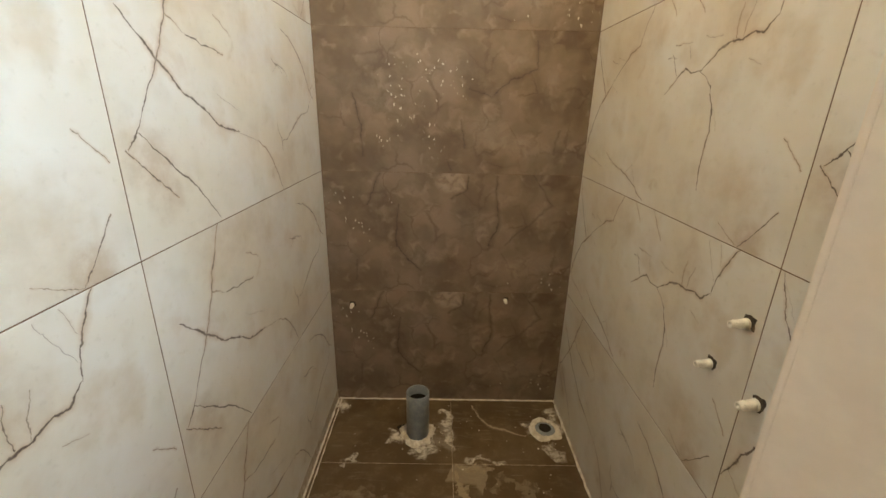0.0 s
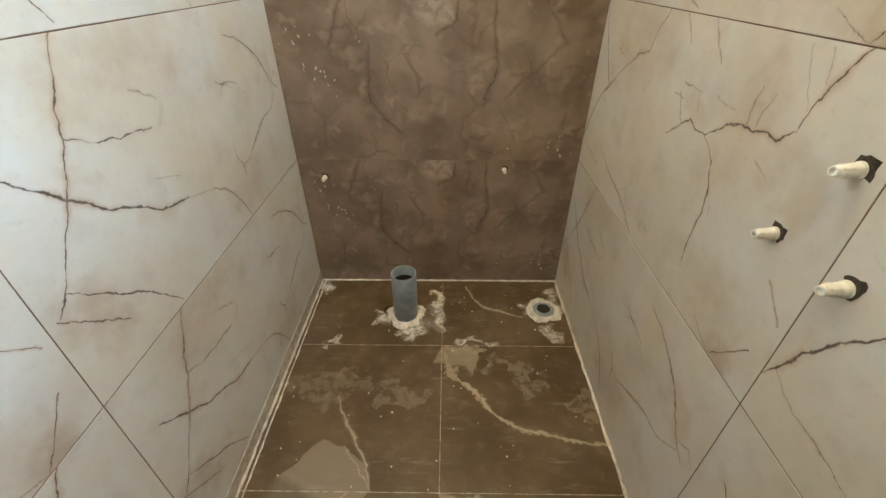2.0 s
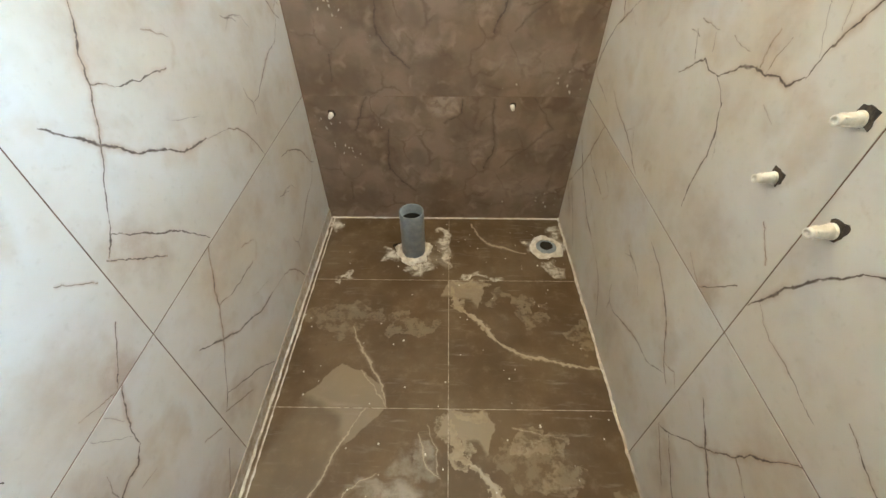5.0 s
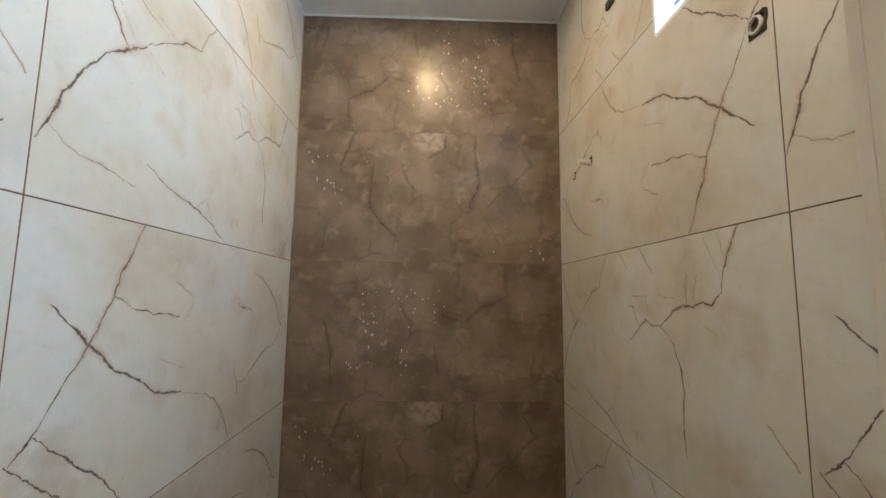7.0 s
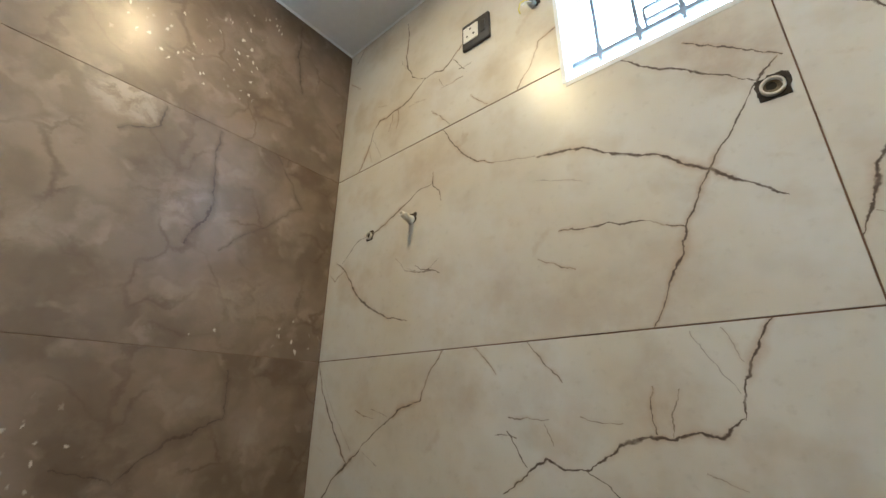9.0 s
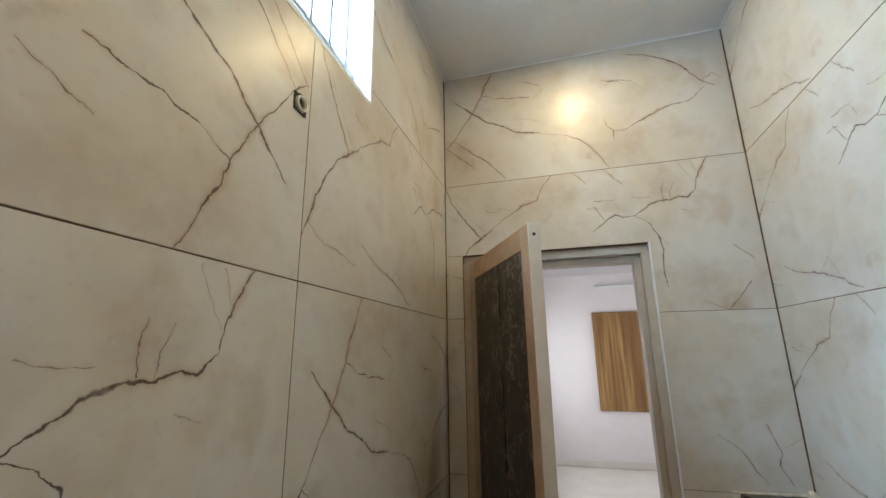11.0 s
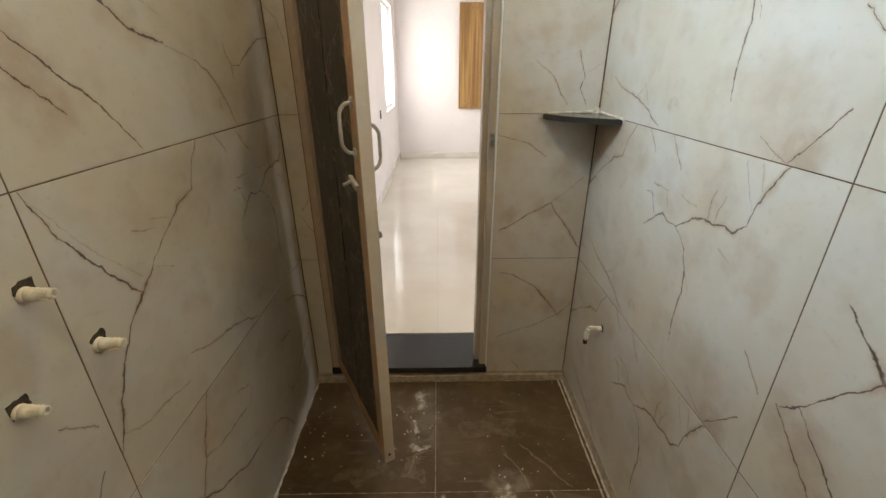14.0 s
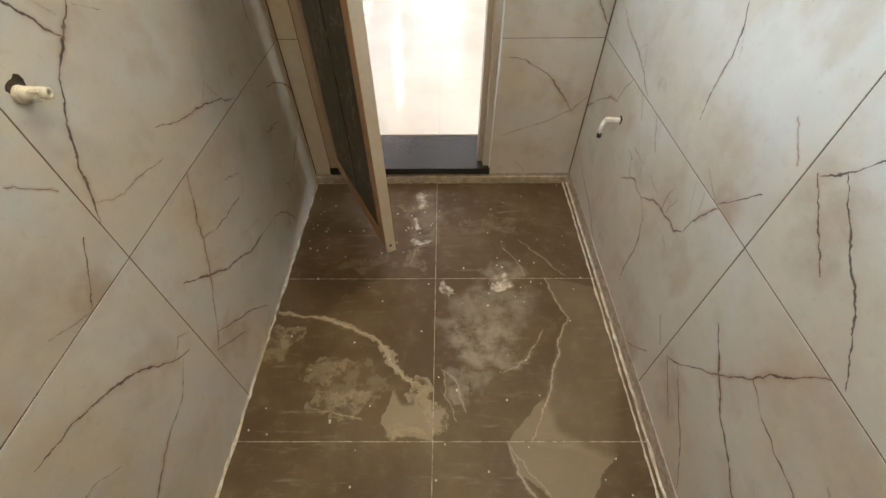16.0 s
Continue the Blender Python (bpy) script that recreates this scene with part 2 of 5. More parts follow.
PRINT_B = cream_tile("cream_marble_print_arch", [
    (0.0026, 0.95, (-0.010, 0.091), (0.012, 0.126), (0.030, 0.179), (0.061, 0.244), (0.117, 0.310), (0.168, 0.344), (0.213, 0.388)),
    (0.0017, 0.85, (0.213, 0.388), (0.292, 0.436), (0.345, 0.474), (0.410, 0.492), (0.434, 0.543), (0.479, 0.605)),
    (0.0012, 0.55, (0.012, 0.122), (0.075, 0.091), (0.154, 0.086), (0.220, 0.073)),
    (0.0017, 0.75, (0.241, 0.131), (0.327, 0.097), (0.449, 0.072), (0.520, 0.045), (0.600, 0.005)),
    (0.0022, 0.9, (0.003, 0.600), (0.035, 0.512), (0.083, 0.444), (0.124, 0.391), (0.168, 0.340)),
    (0.0012, 0.6, (0.186, 0.473), (0.222, 0.456), (0.255, 0.449)),
    (0.0011, 0.45, (0.220, 0.377), (0.276, 0.350)),
    (0.0009, 0.3, (0.003, 0.594), (0.078, 0.478), (0.178, 0.373)),
    (0.0025, 1.0, (0.621, 0.328), (0.670, 0.366), (0.711, 0.399), (0.745, 0.384), (0.790, 0.386)),
    (0.0027, 1.0, (0.785, 0.384), (0.815, 0.404), (0.844, 0.424), (0.884, 0.438), (0.918, 0.434), (0.957, 0.445), (0.987, 0.441), (1.012, 0.465)),
    (0.0018, 0.8, (1.012, 0.462), (1.020, 0.505), (1.048, 0.555), (1.078, 0.603)),
    (0.0018, 0.85, (0.635, 0.438), (0.655, 0.412), (0.673, 0.378)),
    (0.0023, 0.95, (0.783, 0.385), (0.839, 0.344), (0.860, 0.301), (0.870, 0.245), (0.866, 0.168), (0.872, 0.090)),
    (0.0011, 0.5, (0.862, 0.300), (0.888, 0.262), (0.893, 0.240)),
    (0.0017, 0.75, (0.904, 0.512), (0.898, 0.475), (0.899, 0.441)),
    (0.0011, 0.4, (0.969, 0.592), (0.990, 0.545), (1.014, 0.498)),
    (0.0014, 0.7, (0.687, 0.600), (0.715, 0.570), (0.755, 0.521)),
    (0.0014, 0.6, (0.562, 0.599), (0.590, 0.575), (0.616, 0.539)),
    (0.0014, 0.65, (0.640, 0.461), (0.722, 0.463)),
    (0.0020, 0.9, (1.145, 0.100), (1.105, 0.050), (1.062, 0.003)),
    (0.0011, 0.55, (0.981, 0.040), (1.010, 0.022), (1.062, 0.003)),
    (0.0014, 0.75, (1.106, 0.240), (1.170, 0.184)),
    (0.0014, 0.5, (0.942, 0.508), (0.927, 0.471), (0.917, 0.436)),
    (0.0010, 0.4, (1.009, 0.592), (1.020, 0.570), (1.030, 0.540)),
    (0.0013, 0.6, (0.711, 0.456), (0.720, 0.440), (0.729, 0.419)),
    (0.0010, 0.45, (0.245, 0.470), (0.275, 0.466), (0.306, 0.456)),
    (0.0010, 0.45, (0.780, 0.466), (0.815, 0.458), (0.855, 0.457)),
    (0.0015, 0.7, (0.610, 0.431), (0.654, 0.431)),
    (0.0012, 0.55, (0.439, 0.073), (0.489, 0.111), (0.521, 0.057)),
    (0.0010, 0.4, (0.952, 0.397), (1.000, 0.380)),
], [(1.09, 0.02, 0.05, 0.05, 0.6), (1.02, 0.08, 0.16, 0.12, 0.3), (0.91, 0.50, 0.05, 0.09, 0.4), (0.42, 0.50, 0.16, 0.10, 0.3), (0.72, 0.48, 0.12, 0.06, 0.25), (0.50, 0.10, 0.18, 0.10, 0.2)])


# the strips beside the doorway: v counts from the lowest joint, over three rows
PRINT_S = cream_tile("cream_marble_print_strip", [
    (0.0015, 0.8, (0.953, 1.385), (1.023, 1.326), (1.083, 1.232)),
    (0.0015, 0.8, (1.104, 1.420), (1.124, 1.361), (1.136, 1.326), (1.124, 1.291), (1.153, 1.232)),
    (0.0009, 0.5, (1.198, 1.373), (1.140, 1.338)),
    (0.0017, 0.8, (0.850, 0.730), (0.900, 0.752), (0.968, 0.802), (1.058, 0.850)),
    (0.0009, 0.5, (1.058, 0.850), (1.184, 0.960)),
    (0.0017, 0.8, (1.058, 0.850), (1.090, 0.802), (1.146, 0.732), (1.206, 0.635)),
    (0.0013, 0.7, (0.826, 1.125), (0.946, 1.091), (1.025, 1.043)),
    (0.0016, 0.8, (0.857, 0.534), (0.925, 0.520), (1.028, 0.456), (1.079, 0.399), (1.142, 0.312)),
    (0.0012, 0.6, (0.863, 0.190), (0.984, 0.240), (1.034, 0.258), (1.142, 0.312), (1.201, 0.380)),
    (0.0012, 0.5, (0.942, 0.059), (1.022, -0.043)),
    (0.0012, 0.6, (0.075, 0.729), (0.023, 0.810)),
    (0.0010, 0.5, (0.037, 0.821), (0.067, 0.864)),
    (0.0010, 0.4, (0.010, 1.560), (0.040, 1.520), (0.070, 1.420)),
], [(1.06, 0.84, 0.08, 0.05, 0.4), (1.14, 0.35, 0.06, 0.06, 0.35), (0.95, 1.10, 0.08, 0.04, 0.2)])


def brown_tile(name, lines, lights, specks):
    """Brown stone print of the far wall, with darker cracks, cloudy light patches and small bright chips."""
    n = Nodes(name, 0.32)
    uv = n.uv()
    puffy = jagged(n, uv, 0.05, 0.10)
    base = n.mix(n.span(n.noise(puffy, 4, 3, 0.5), 0.34, 0.66), (0.140, 0.097, 0.064), (0.245, 0.184, 0.138))
    base = n.mix(n.span(n.noise(puffy, 11, 2, 0.5), 0.54, 0.72, 0, 0.5), base, (0.34, 0.275, 0.22))
    base = n.mix(n.span(n.noise(uv, 13, 5, 0.62), 0.50, 0.76, 0, 0.35), base, (0.30, 0.235, 0.18))
    base = n.mix(n.span(n.noise(uv, 32, 6, 0.7), 0.52, 0.80, 0, 0.20), base, (0.100, 0.070, 0.046))
    web = n.node("TexVoronoi", feature="DISTANCE_TO_EDGE")
    n.put(web.inputs["Vector"], jagged(n, uv, 0.05, 0.10))
    web.inputs["Scale"].default_value = 7.0
    thin = n.math("MULTIPLY", n.span(web.outputs["Distance"], 0.0, 0.055, 1, 0), n.span(n.noise(uv, 4.5, 3), 0.42, 0.64, 0, 0.6))
    base = n.mix(thin, base, (0.105, 0.060, 0.038))
    rough_uv = jagged(n, uv, 0.03, 0.04)
    for cu, cv, ru, rv, deep in lights:
        d = n.vec("MULTIPLY", n.vec("SUBTRACT", rough_uv, (cu, cv, 0)), (1 / ru, 1 / rv, 0))
        base = n.mix(n.math("MULTIPLY", n.span(n.vec("DOT_PRODUCT", d, d), 0.25, 1.35, deep, 0), n.span(n.noise(puffy, 26, 4, 0.65), 0.34, 0.60, 0.25, 1.0)), base, (0.37, 0.302, 0.245))
    line, stain = veins(n, jagged(n, uv, 0.026, 0.022), lines, 0.020)
    base = n.mix(n.math("MULTIPLY", stain, 0.55), base, (0.095, 0.062, 0.042))
    base = n.mix(n.math("MULTIPLY", n.math("MULTIPLY", line, n.span(n.noise(uv, 20, 3, 0.6), 0.34, 0.58, 0.25, 1.0)), 0.72), base, (0.066, 0.042, 0.028))
    chips = None
    for cu, cv, ru, rv in specks:
        d = n.vec("MULTIPLY", n.vec("SUBTRACT", rough_uv, (cu, cv, 0)), (1 / ru, 1 / rv, 0))
        blob = n.span(n.vec("DOT_PRODUCT", d, d), 0.2, 1.8, 1, 0)
        chips = blob if chips is None else n.math("MAXIMUM", chips, blob)
    grain = n.node("TexVoronoi")
    n.put(grain.inputs["Vector"], n.vec("MULTIPLY", rough_uv, (1, 0.6, 1)))
    grain.inputs["Scale"].default_value = 78.0
    keep = n.math("GREATER_THAN", n.node("SeparateColor", grain.outputs["Color"]).outputs[0], 0.70)
    dot = n.math("MULTIPLY", n.span(grain.outputs["Distance"], 0.14, 0.36, 1, 0), keep)
    base = n.mix(n.math("MULTIPLY", n.math("MULTIPLY", chips, dot), 0.75), base, (0.78, 0.72, 0.63))
    n.colour(base)
    n.put(n.out.inputs["Roughness"], n.span(n.noise(uv, 9, 5, 0.6), 0.3, 0.7, 0.29, 0.44))
    n.bump(n.noise(uv, 8, 3), 0.25, 0.004)
    return n.mat


BROWN_P = brown_tile("brown_stone_print_patch", [
    (0.0034, 0.8, (0.270, 0.600), (0.235, 0.520), (0.205, 0.440)),
    (0.0034, 0.9, (0.349, 0.450), (0.345, 0.370), (0.338, 0.240), (0.395, 0.180), (0.460, 0.110)),
    (0.0034, 0.85, (0.812, 0.598), (0.822, 0.430), (0.833, 0.350), (0.788, 0.245)),
    (0.0026, 0.6, (0.985, 0.600), (1.090, 0.566), (1.082, 0.455), (0.867, 0.255)),
    (0.0034, 0.7, (0.143, 0.170), (0.135, 0.056)),
    (0.0026, 0.8, (0.683, 0.590), (0.680, 0.525), (0.600, 0.478)),
], [(0.605, 0.560, 0.085, 0.06, 0.85), (0.45, 0.20, 0.13, 0.07, 0.3), (0.75, 0.36, 0.12, 0.07, 0.3), (0.99, 0.13, 0.14, 0.08, 0.3)],
    [(0.13, 0.34, 0.06, 0.06), (0.22, 0.30, 0.04, 0.05), (0.30, 0.25, 0.03, 0.05), (0.07, 0.45, 0.08, 0.05), (1.12, 0.06, 0.06, 0.06), (0.87, 0.05, 0.04, 0.03), (0.30, 0.46, 0.02, 0.02)])

BROWN_Q = brown_tile("brown_stone_print_plain", [
    (0.0034, 0.85, (0.158, 0.340), (0.192, 0.200), (0.196, 0.070)),
    (0.0026, 0.8, (0.664, 0.370), (0.676, 0.240), (0.770, 0.330), (0.848, 0.405), (0.954, 0.445)),
    (0.0026, 0.7, (0.954, 0.560), (0.956, 0.440)),
    (0.0026, 0.7, (0.640, 0.240), (0.655, 0.116)),
    (0.0026, 0.6, (0.577, 0.070), (0.595, 0.004)),
    (0.0026, 0.6, (1.08, 0.20), (1.06, 0.09)),
], [(0.76, 0.20, 0.10, 0.09, 0.35), (0.30, 0.30, 0.15, 0.12, 0.25), (0.95, 0.12, 0.12, 0.06, 0.35)],
    [(0.33, 0.42, 0.05, 0.08), (0.36, 0.28, 0.08, 0.12), (0.50, 0.45, 0.10, 0.10), (0.52, 0.22, 0.05, 0.13), (0.64, 0.40, 0.05, 0.07), (0.28, 0.16, 0.04, 0.05)])


def bank(nodes, where, pts, depth):
    """The mask of the strip of that depth on the left of a line; on its right where the depth is negative."""
    a, b = Vector(pts[0]), Vector(pts[-1])
    long = (b - a).length
    along = (b - a) / long
    across = Vector((-along.y, along.x))
    ramp = nodes.tree.nodes.new("ShaderNodeValToRGB")
    for i, p in enumerate(pts):
        d = Vector(p) - a
        at, value = min(1.0, max(0.0, d.dot(along) / long)), 0.5 + d.dot(across)
        e = ramp.color_ramp.elements[0 if i == 0 else 1] if i in (0, len(pts) - 1) else ramp.color_ramp.elements.new(at)
        if i == len(pts) - 1:
            e = ramp.color_ramp.elements[len(ramp.color_ramp.elements) - 1]
        e.position, e.color = at, (value, value, value, 1)
    rel = nodes.vec("SUBTRACT", where, (a.x, a.y, 0))
    s = nodes.vec("DOT_PRODUCT", rel, (along.x / long, along.y / long, 0))
    d = nodes.math("ADD", nodes.vec("DOT_PRODUCT", rel, (across.x, across.y, 0)), 0.5)
    nodes.put(ramp.inputs[0], s)
    off = nodes.math("MULTIPLY", nodes.math("SUBTRACT", d, ramp.outputs[0]), 1.0 if depth > 0 else -1.0)
    ends = nodes.math("MULTIPLY", nodes.span(s, -0.02, 0.0), nodes.span(s, 1.0, 1.02, 1, 0))
    inside = nodes.math("MULTIPLY", nodes.span(off, 0.0, 0.005), nodes.span(off, abs(depth) * 0.8, abs(depth), 1, 0))
    return nodes.math("MULTIPLY", ends, inside)


def floor_tile():
    """Brown slate print of the floor tiles in its own places, with tan seams, cement dust and smears."""
    n = Nodes("brown_slate_floor_tile", 0.35)
    uv = n.uv()
    base = n.mix(n.span(n.noise(uv, 4, 6, 0.6), 0.35, 0.65), (0.082, 0.051, 0.025), (0.132, 0.090, 0.050))
    base = n.mix(n.span(n.noise(uv, 16, 6, 0.68), 0.52, 0.74, 0, 0.45), base, (0.195, 0.148, 0.100))
    base = n.mix(n.span(n.noise(uv, 45, 4, 0.7), 0.55, 0.75, 0, 0.35), base, (0.074, 0.050, 0.031))
    rough_uv = jagged(n, uv, 0.07, 0.16)
    cut = n.span(n.noise(uv, 24, 6, 0.7), 0.42, 0.56, 0.10, 1)
    for cu, cv, ru, rv, deep in FLOOR_PATCHES:
        d = n.vec("MULTIPLY", n.vec("SUBTRACT", rough_uv, (cu, cv, 0)), (1 / ru, 1 / rv, 0))
        blob = n.math("MULTIPLY", n.span(n.vec("DOT_PRODUCT", d, d), 0.88, 1.0, deep, 0), cut)
        base = n.mix(blob, base, (0.300, 0.245, 0.175))
    crooked = jagged(n, uv, 0.026, 0.03)
    for depth, deep, *pts in FLOOR_BANKS:
        base = n.mix(n.math("MULTIPLY", bank(n, crooked, pts, depth), deep), base, (0.270, 0.222, 0.160))
    ribbon, _ = veins(n, jagged(n, uv, 0.030, 0.02), FLOOR_RIBBONS, 0.010)
    base = n.mix(n.math("MULTIPLY", n.span(ribbon, 0.38, 0.50), 0.95), base, n.mix(n.span(n.noise(uv, 40, 3, 0.6), 0.4, 0.7), (0.330, 0.270, 0.190), (0.255, 0.200, 0.135)))
    line, stain = veins(n, crooked, FLOOR_VEINS, 0.010)
    base = n.mix(n.math("MULTIPLY", stain, 0.5), base, (0.25, 0.195, 0.14))
    base = n.mix(n.math("MULTIPLY", line, 0.8), base, (0.42, 0.355, 0.27))
    dusty = None
    for cu, cv, ru, rv, deep in FLOOR_DUST:
        d = n.vec("MULTIPLY", n.vec("SUBTRACT", rough_uv, (cu, cv, 0)), (1 / ru, 1 / rv, 0))
        blob = n.span(n.vec("DOT_PRODUCT", d, d), 0.2, 1.2, deep, 0)
        dusty = blob if dusty is None else n.math("MAXIMUM", dusty, blob)
    patchy = n.span(n.noise(uv, 13, 6, 0.7), 0.34, 0.62, 0.1, 1)
    base = n.mix(n.math("MULTIPLY", dusty, patchy), base, (0.40, 0.370, 0.325))
    wiped = n.node("Mapping")
    n.put(wiped.inputs["Vector"], uv)
    wiped.inputs["Rotation"].default_value = (0, 0, 0.7)
    wiped.inputs["Scale"].default_value = (4, 26, 1)
    scuff = n.math("MULTIPLY", n.span(n.noise(wiped.outputs[0], 1.6, 5, 0.65), 0.54, 0.74), n.span(n.noise(uv, 3.5, 2), 0.42, 0.62, 0.0, 0.42))
    base = n.mix(scuff, base, (0.34, 0.30, 0.25))
    spill = None
    for cu, cv, ru, rv in FLOOR_CEMENT:
        d = n.vec("MULTIPLY", n.vec("SUBTRACT", rough_uv, (cu, cv, 0)), (1 / ru, 1 / rv, 0))
        blob = n.span(n.vec("DOT_PRODUCT", d, d), 0.2, 1.4, 1, 0)
        spill = blob if spill is None else n.math("MAXIMUM", spill, blob)
    spill = n.math("MULTIPLY", spill, n.span(n.noise(uv, 30, 6, 0.75), 0.36, 0.62, 0.05, 0.9))
    crumbs = n.node("TexVoronoi")
    n.put(crumbs.inputs["Vector"], uv)
    crumbs.inputs["Scale"].default_value = 34.0
    rare = n.math("GREATER_THAN", n.node("SeparateColor", crumbs.outputs["Color"]).outputs[0], 0.90)
    crumb = n.math("MULTIPLY", n.span(crumbs.outputs["Distance"], 0.06, 0.14, 1, 0), rare)
    white = n.math("MAXIMUM", spill, n.math("MULTIPLY", crumb, 0.8))
    base = n.mix(white, base, (0.72, 0.69, 0.63))
    n.colour(base)
    rough = n.span(n.noise(uv, 7, 5, 0.6), 0.3, 0.7, 0.40, 0.58)
    n.out.inputs["Specular IOR Level"].default_value = 0.35
    n.put(n.out.inputs["Roughness"], n.math("MAXIMUM", rough, n.math("MULTIPLY", white, 0.8)))
    n.bump(n.math("ADD", n.math("MULTIPLY", n.noise(uv, 14, 4), 0.5), white), 0.3, 0.003)
    return n.mat


FLOOR_PATCHES = [
    (0.70, 1.145, 0.085, 0.045, 0.9), (0.665, 1.06, 0.040, 0.06, 0.9), (0.70, 1.755, 0.085, 0.035, 0.9), (0.665, 1.66, 0.035, 0.05, 0.9),
    (0.99, 0.99, 0.07, 0.06, 0.5), (0.87, 1.02, 0.10, 0.07, 0.35), (1.17, 0.90, 0.06, 0.08, 0.5), (0.99, 1.60, 0.07, 0.06, 0.45), (1.17, 1.50, 0.06, 0.08, 0.5),
    (0.88, 1.10, 0.05, 0.03, 0.6), (0.95, 1.07, 0.08, 0.025, 0.6), (0.83, 1.70, 0.06, 0.025, 0.5), (0.92, 1.66, 0.07, 0.03, 0.5), (1.12, 0.86, 0.05, 0.035, 0.6),
    (0.75, 0.20, 0.05, 0.03, 0.4), (0.70, 0.50, 0.05, 0.03, 0.4), (0.90, 0.52, 0.14, 0.03, 0.3), (0.40, 0.30, 0.14, 0.05, 0.25),
    (0.47, 1.56, 0.10, 0.05, 0.4), (0.20, 1.60, 0.18, 0.08, 0.35)]
FLOOR_BANKS = [
    (-0.24, 0.28, (0.335, 1.197), (0.300, 1.130), (0.257, 1.035), (0.201, 0.868), (0.155, 0.775), (0.185, 0.680), (0.206, 0.600)),
    (-0.20, 0.7, (0.235, 1.370), (0.310, 1.340), (0.385, 1.290), (0.411, 1.200)),
    (-0.11, 0.95, (0.632, 1.195), (0.760, 1.185), (0.785, 1.140)),
    (-0.11, 0.85, (0.632, 1.797), (0.760, 1.787), (0.785, 1.740))]
FLOOR_RIBBONS = [
    (0.016, 1.0, (0.640, 1.192), (0.680, 1.165), (0.735, 1.168), (0.775, 1.150)),
    (0.018, 1.0, (0.640, 1.160), (0.648, 1.100), (0.662, 1.045), (0.700, 1.012)),
    (0.017, 1.0, (0.700, 1.012), (0.742, 0.980), (0.775, 0.930), (0.822, 0.872)),
    (0.008, 1.0, (0.822, 0.872), (0.870, 0.842), (0.915, 0.815), (1.042, 0.775), (1.198, 0.757)),
    (0.016, 1.0, (0.640, 1.795), (0.680, 1.768), (0.735, 1.771), (0.775, 1.753)),
    (0.016, 1.0, (0.640, 1.763), (0.648, 1.703), (0.662, 1.648), (0.700, 1.615)),
    (0.015, 1.0, (0.700, 1.615), (0.742, 1.580), (0.775, 1.530), (0.822, 1.474)),
    (0.007, 1.0, (0.822, 1.474), (0.870, 1.442), (0.915, 1.415), (1.042, 1.382), (1.198, 1.357))]
FLOOR_VEINS = [
    (0.0020, 0.65, (0.250, 0.820), (0.280, 0.886), (0.325, 0.945), (0.361, 0.962), (0.410, 0.985)),
    (0.0020, 0.7, (0.597, 0.975), (0.560, 1.010), (0.545, 1.060), (0.529, 1.120)),
    (0.0020, 0.6, (0.837, 1.137), (0.930, 1.110), (1.010, 1.096)),
    (0.0025, 0.6, (0.350, 0.440), (0.300, 0.510), (0.280, 0.590)),
    (0.009, 0.95, (0.690, 1.020), (0.722, 1.003), (0.760, 0.955), (0.820, 0.873)),
    (0.005, 0.95, (0.820, 0.873), (0.870, 0.835), (0.937, 0.815), (1.040, 0.775), (1.195, 0.752)),
    (0.009, 0.9, (0.690, 1.620), (0.722, 1.603), (0.760, 1.555), (0.820, 1.473)),
    (0.005, 0.9, (0.820, 1.473), (0.870, 1.435), (0.937, 1.415), (1.040, 1.385), (1.195, 1.352)),
    (0.004, 0.7, (0.235, 1.540), (0.258, 1.487), (0.310, 1.400), (0.385, 1.290), (0.411, 1.198)),
    (0.003, 0.8, (0.340, 1.197), (0.300, 1.130), (0.257, 1.035), (0.201, 0.868), (0.155, 0.775), (0.185, 0.680), (0.206, 0.600)),
    (0.003, 0.6, (0.410, 1.200), (0.360, 1.280), (0.290, 1.350)),
    (0.003, 0.6, (0.560, 1.140), (0.590, 1.060), (0.590, 0.990)),
    (0.006, 0.7, (0.740, 2.200), (0.788, 2.087), (0.836, 2.036), (0.920, 1.998), (1.003, 1.973)),
    (0.003, 0.4, (0.290, 0.390), (0.191, 0.502), (0.116, 0.591)),
    (0.003, 0.6, (0.640, 0.420), (0.705, 0.440), (0.730, 0.520))]
FLOOR_DUST = [(0.550, 1.06, 0.035, 0.055, 0.5), (0.345, 0.62, 0.03, 0.035, 0.6), (0.48, 0.85, 0.15, 0.12, 0.62), (0.42, 0.72, 0.18, 0.12, 0.42), (0.40, 0.94, 0.06, 0.03, 0.4), (0.50, 1.02, 0.08, 0.05, 0.4), (0.68, 0.25, 0.10, 0.20, 0.3), (0.36, 0.55, 0.10, 0.04, 0.45), (0.60, 1.97, 0.05, 0.14, 0.5)]
FLOOR_CEMENT = [(0.625, 1.95, 0.016, 0.10), (0.60, 2.15, 0.035, 0.03), (1.145, 2.13, 0.05, 0.05), (0.05, 2.17, 0.04, 0.05), (1.03, 2.05, 0.06, 0.045), (0.71, 0.30, 0.02, 0.03), (0.75, 1.815, 0.06, 0.014), (0.459, 1.955, 0.10, 0.055), (0.50, 1.89, 0.06, 0.05), (0.365, 1.965, 0.045, 0.03), (1.108, 2.02, 0.10, 0.08), (1.10, 1.87, 0.055, 0.035), (0.615, 2.06, 0.025, 0.12),
                (0.69, 0.14, 0.035, 0.05), (0.70, 0.42, 0.035, 0.03), (0.36, 0.60, 0.04, 0.035), (0.85, 1.81, 0.05, 0.015), (0.58, 0.64, 0.02, 0.03), (0.16, 1.82, 0.05, 0.02)]
FLOOR = floor_tile()


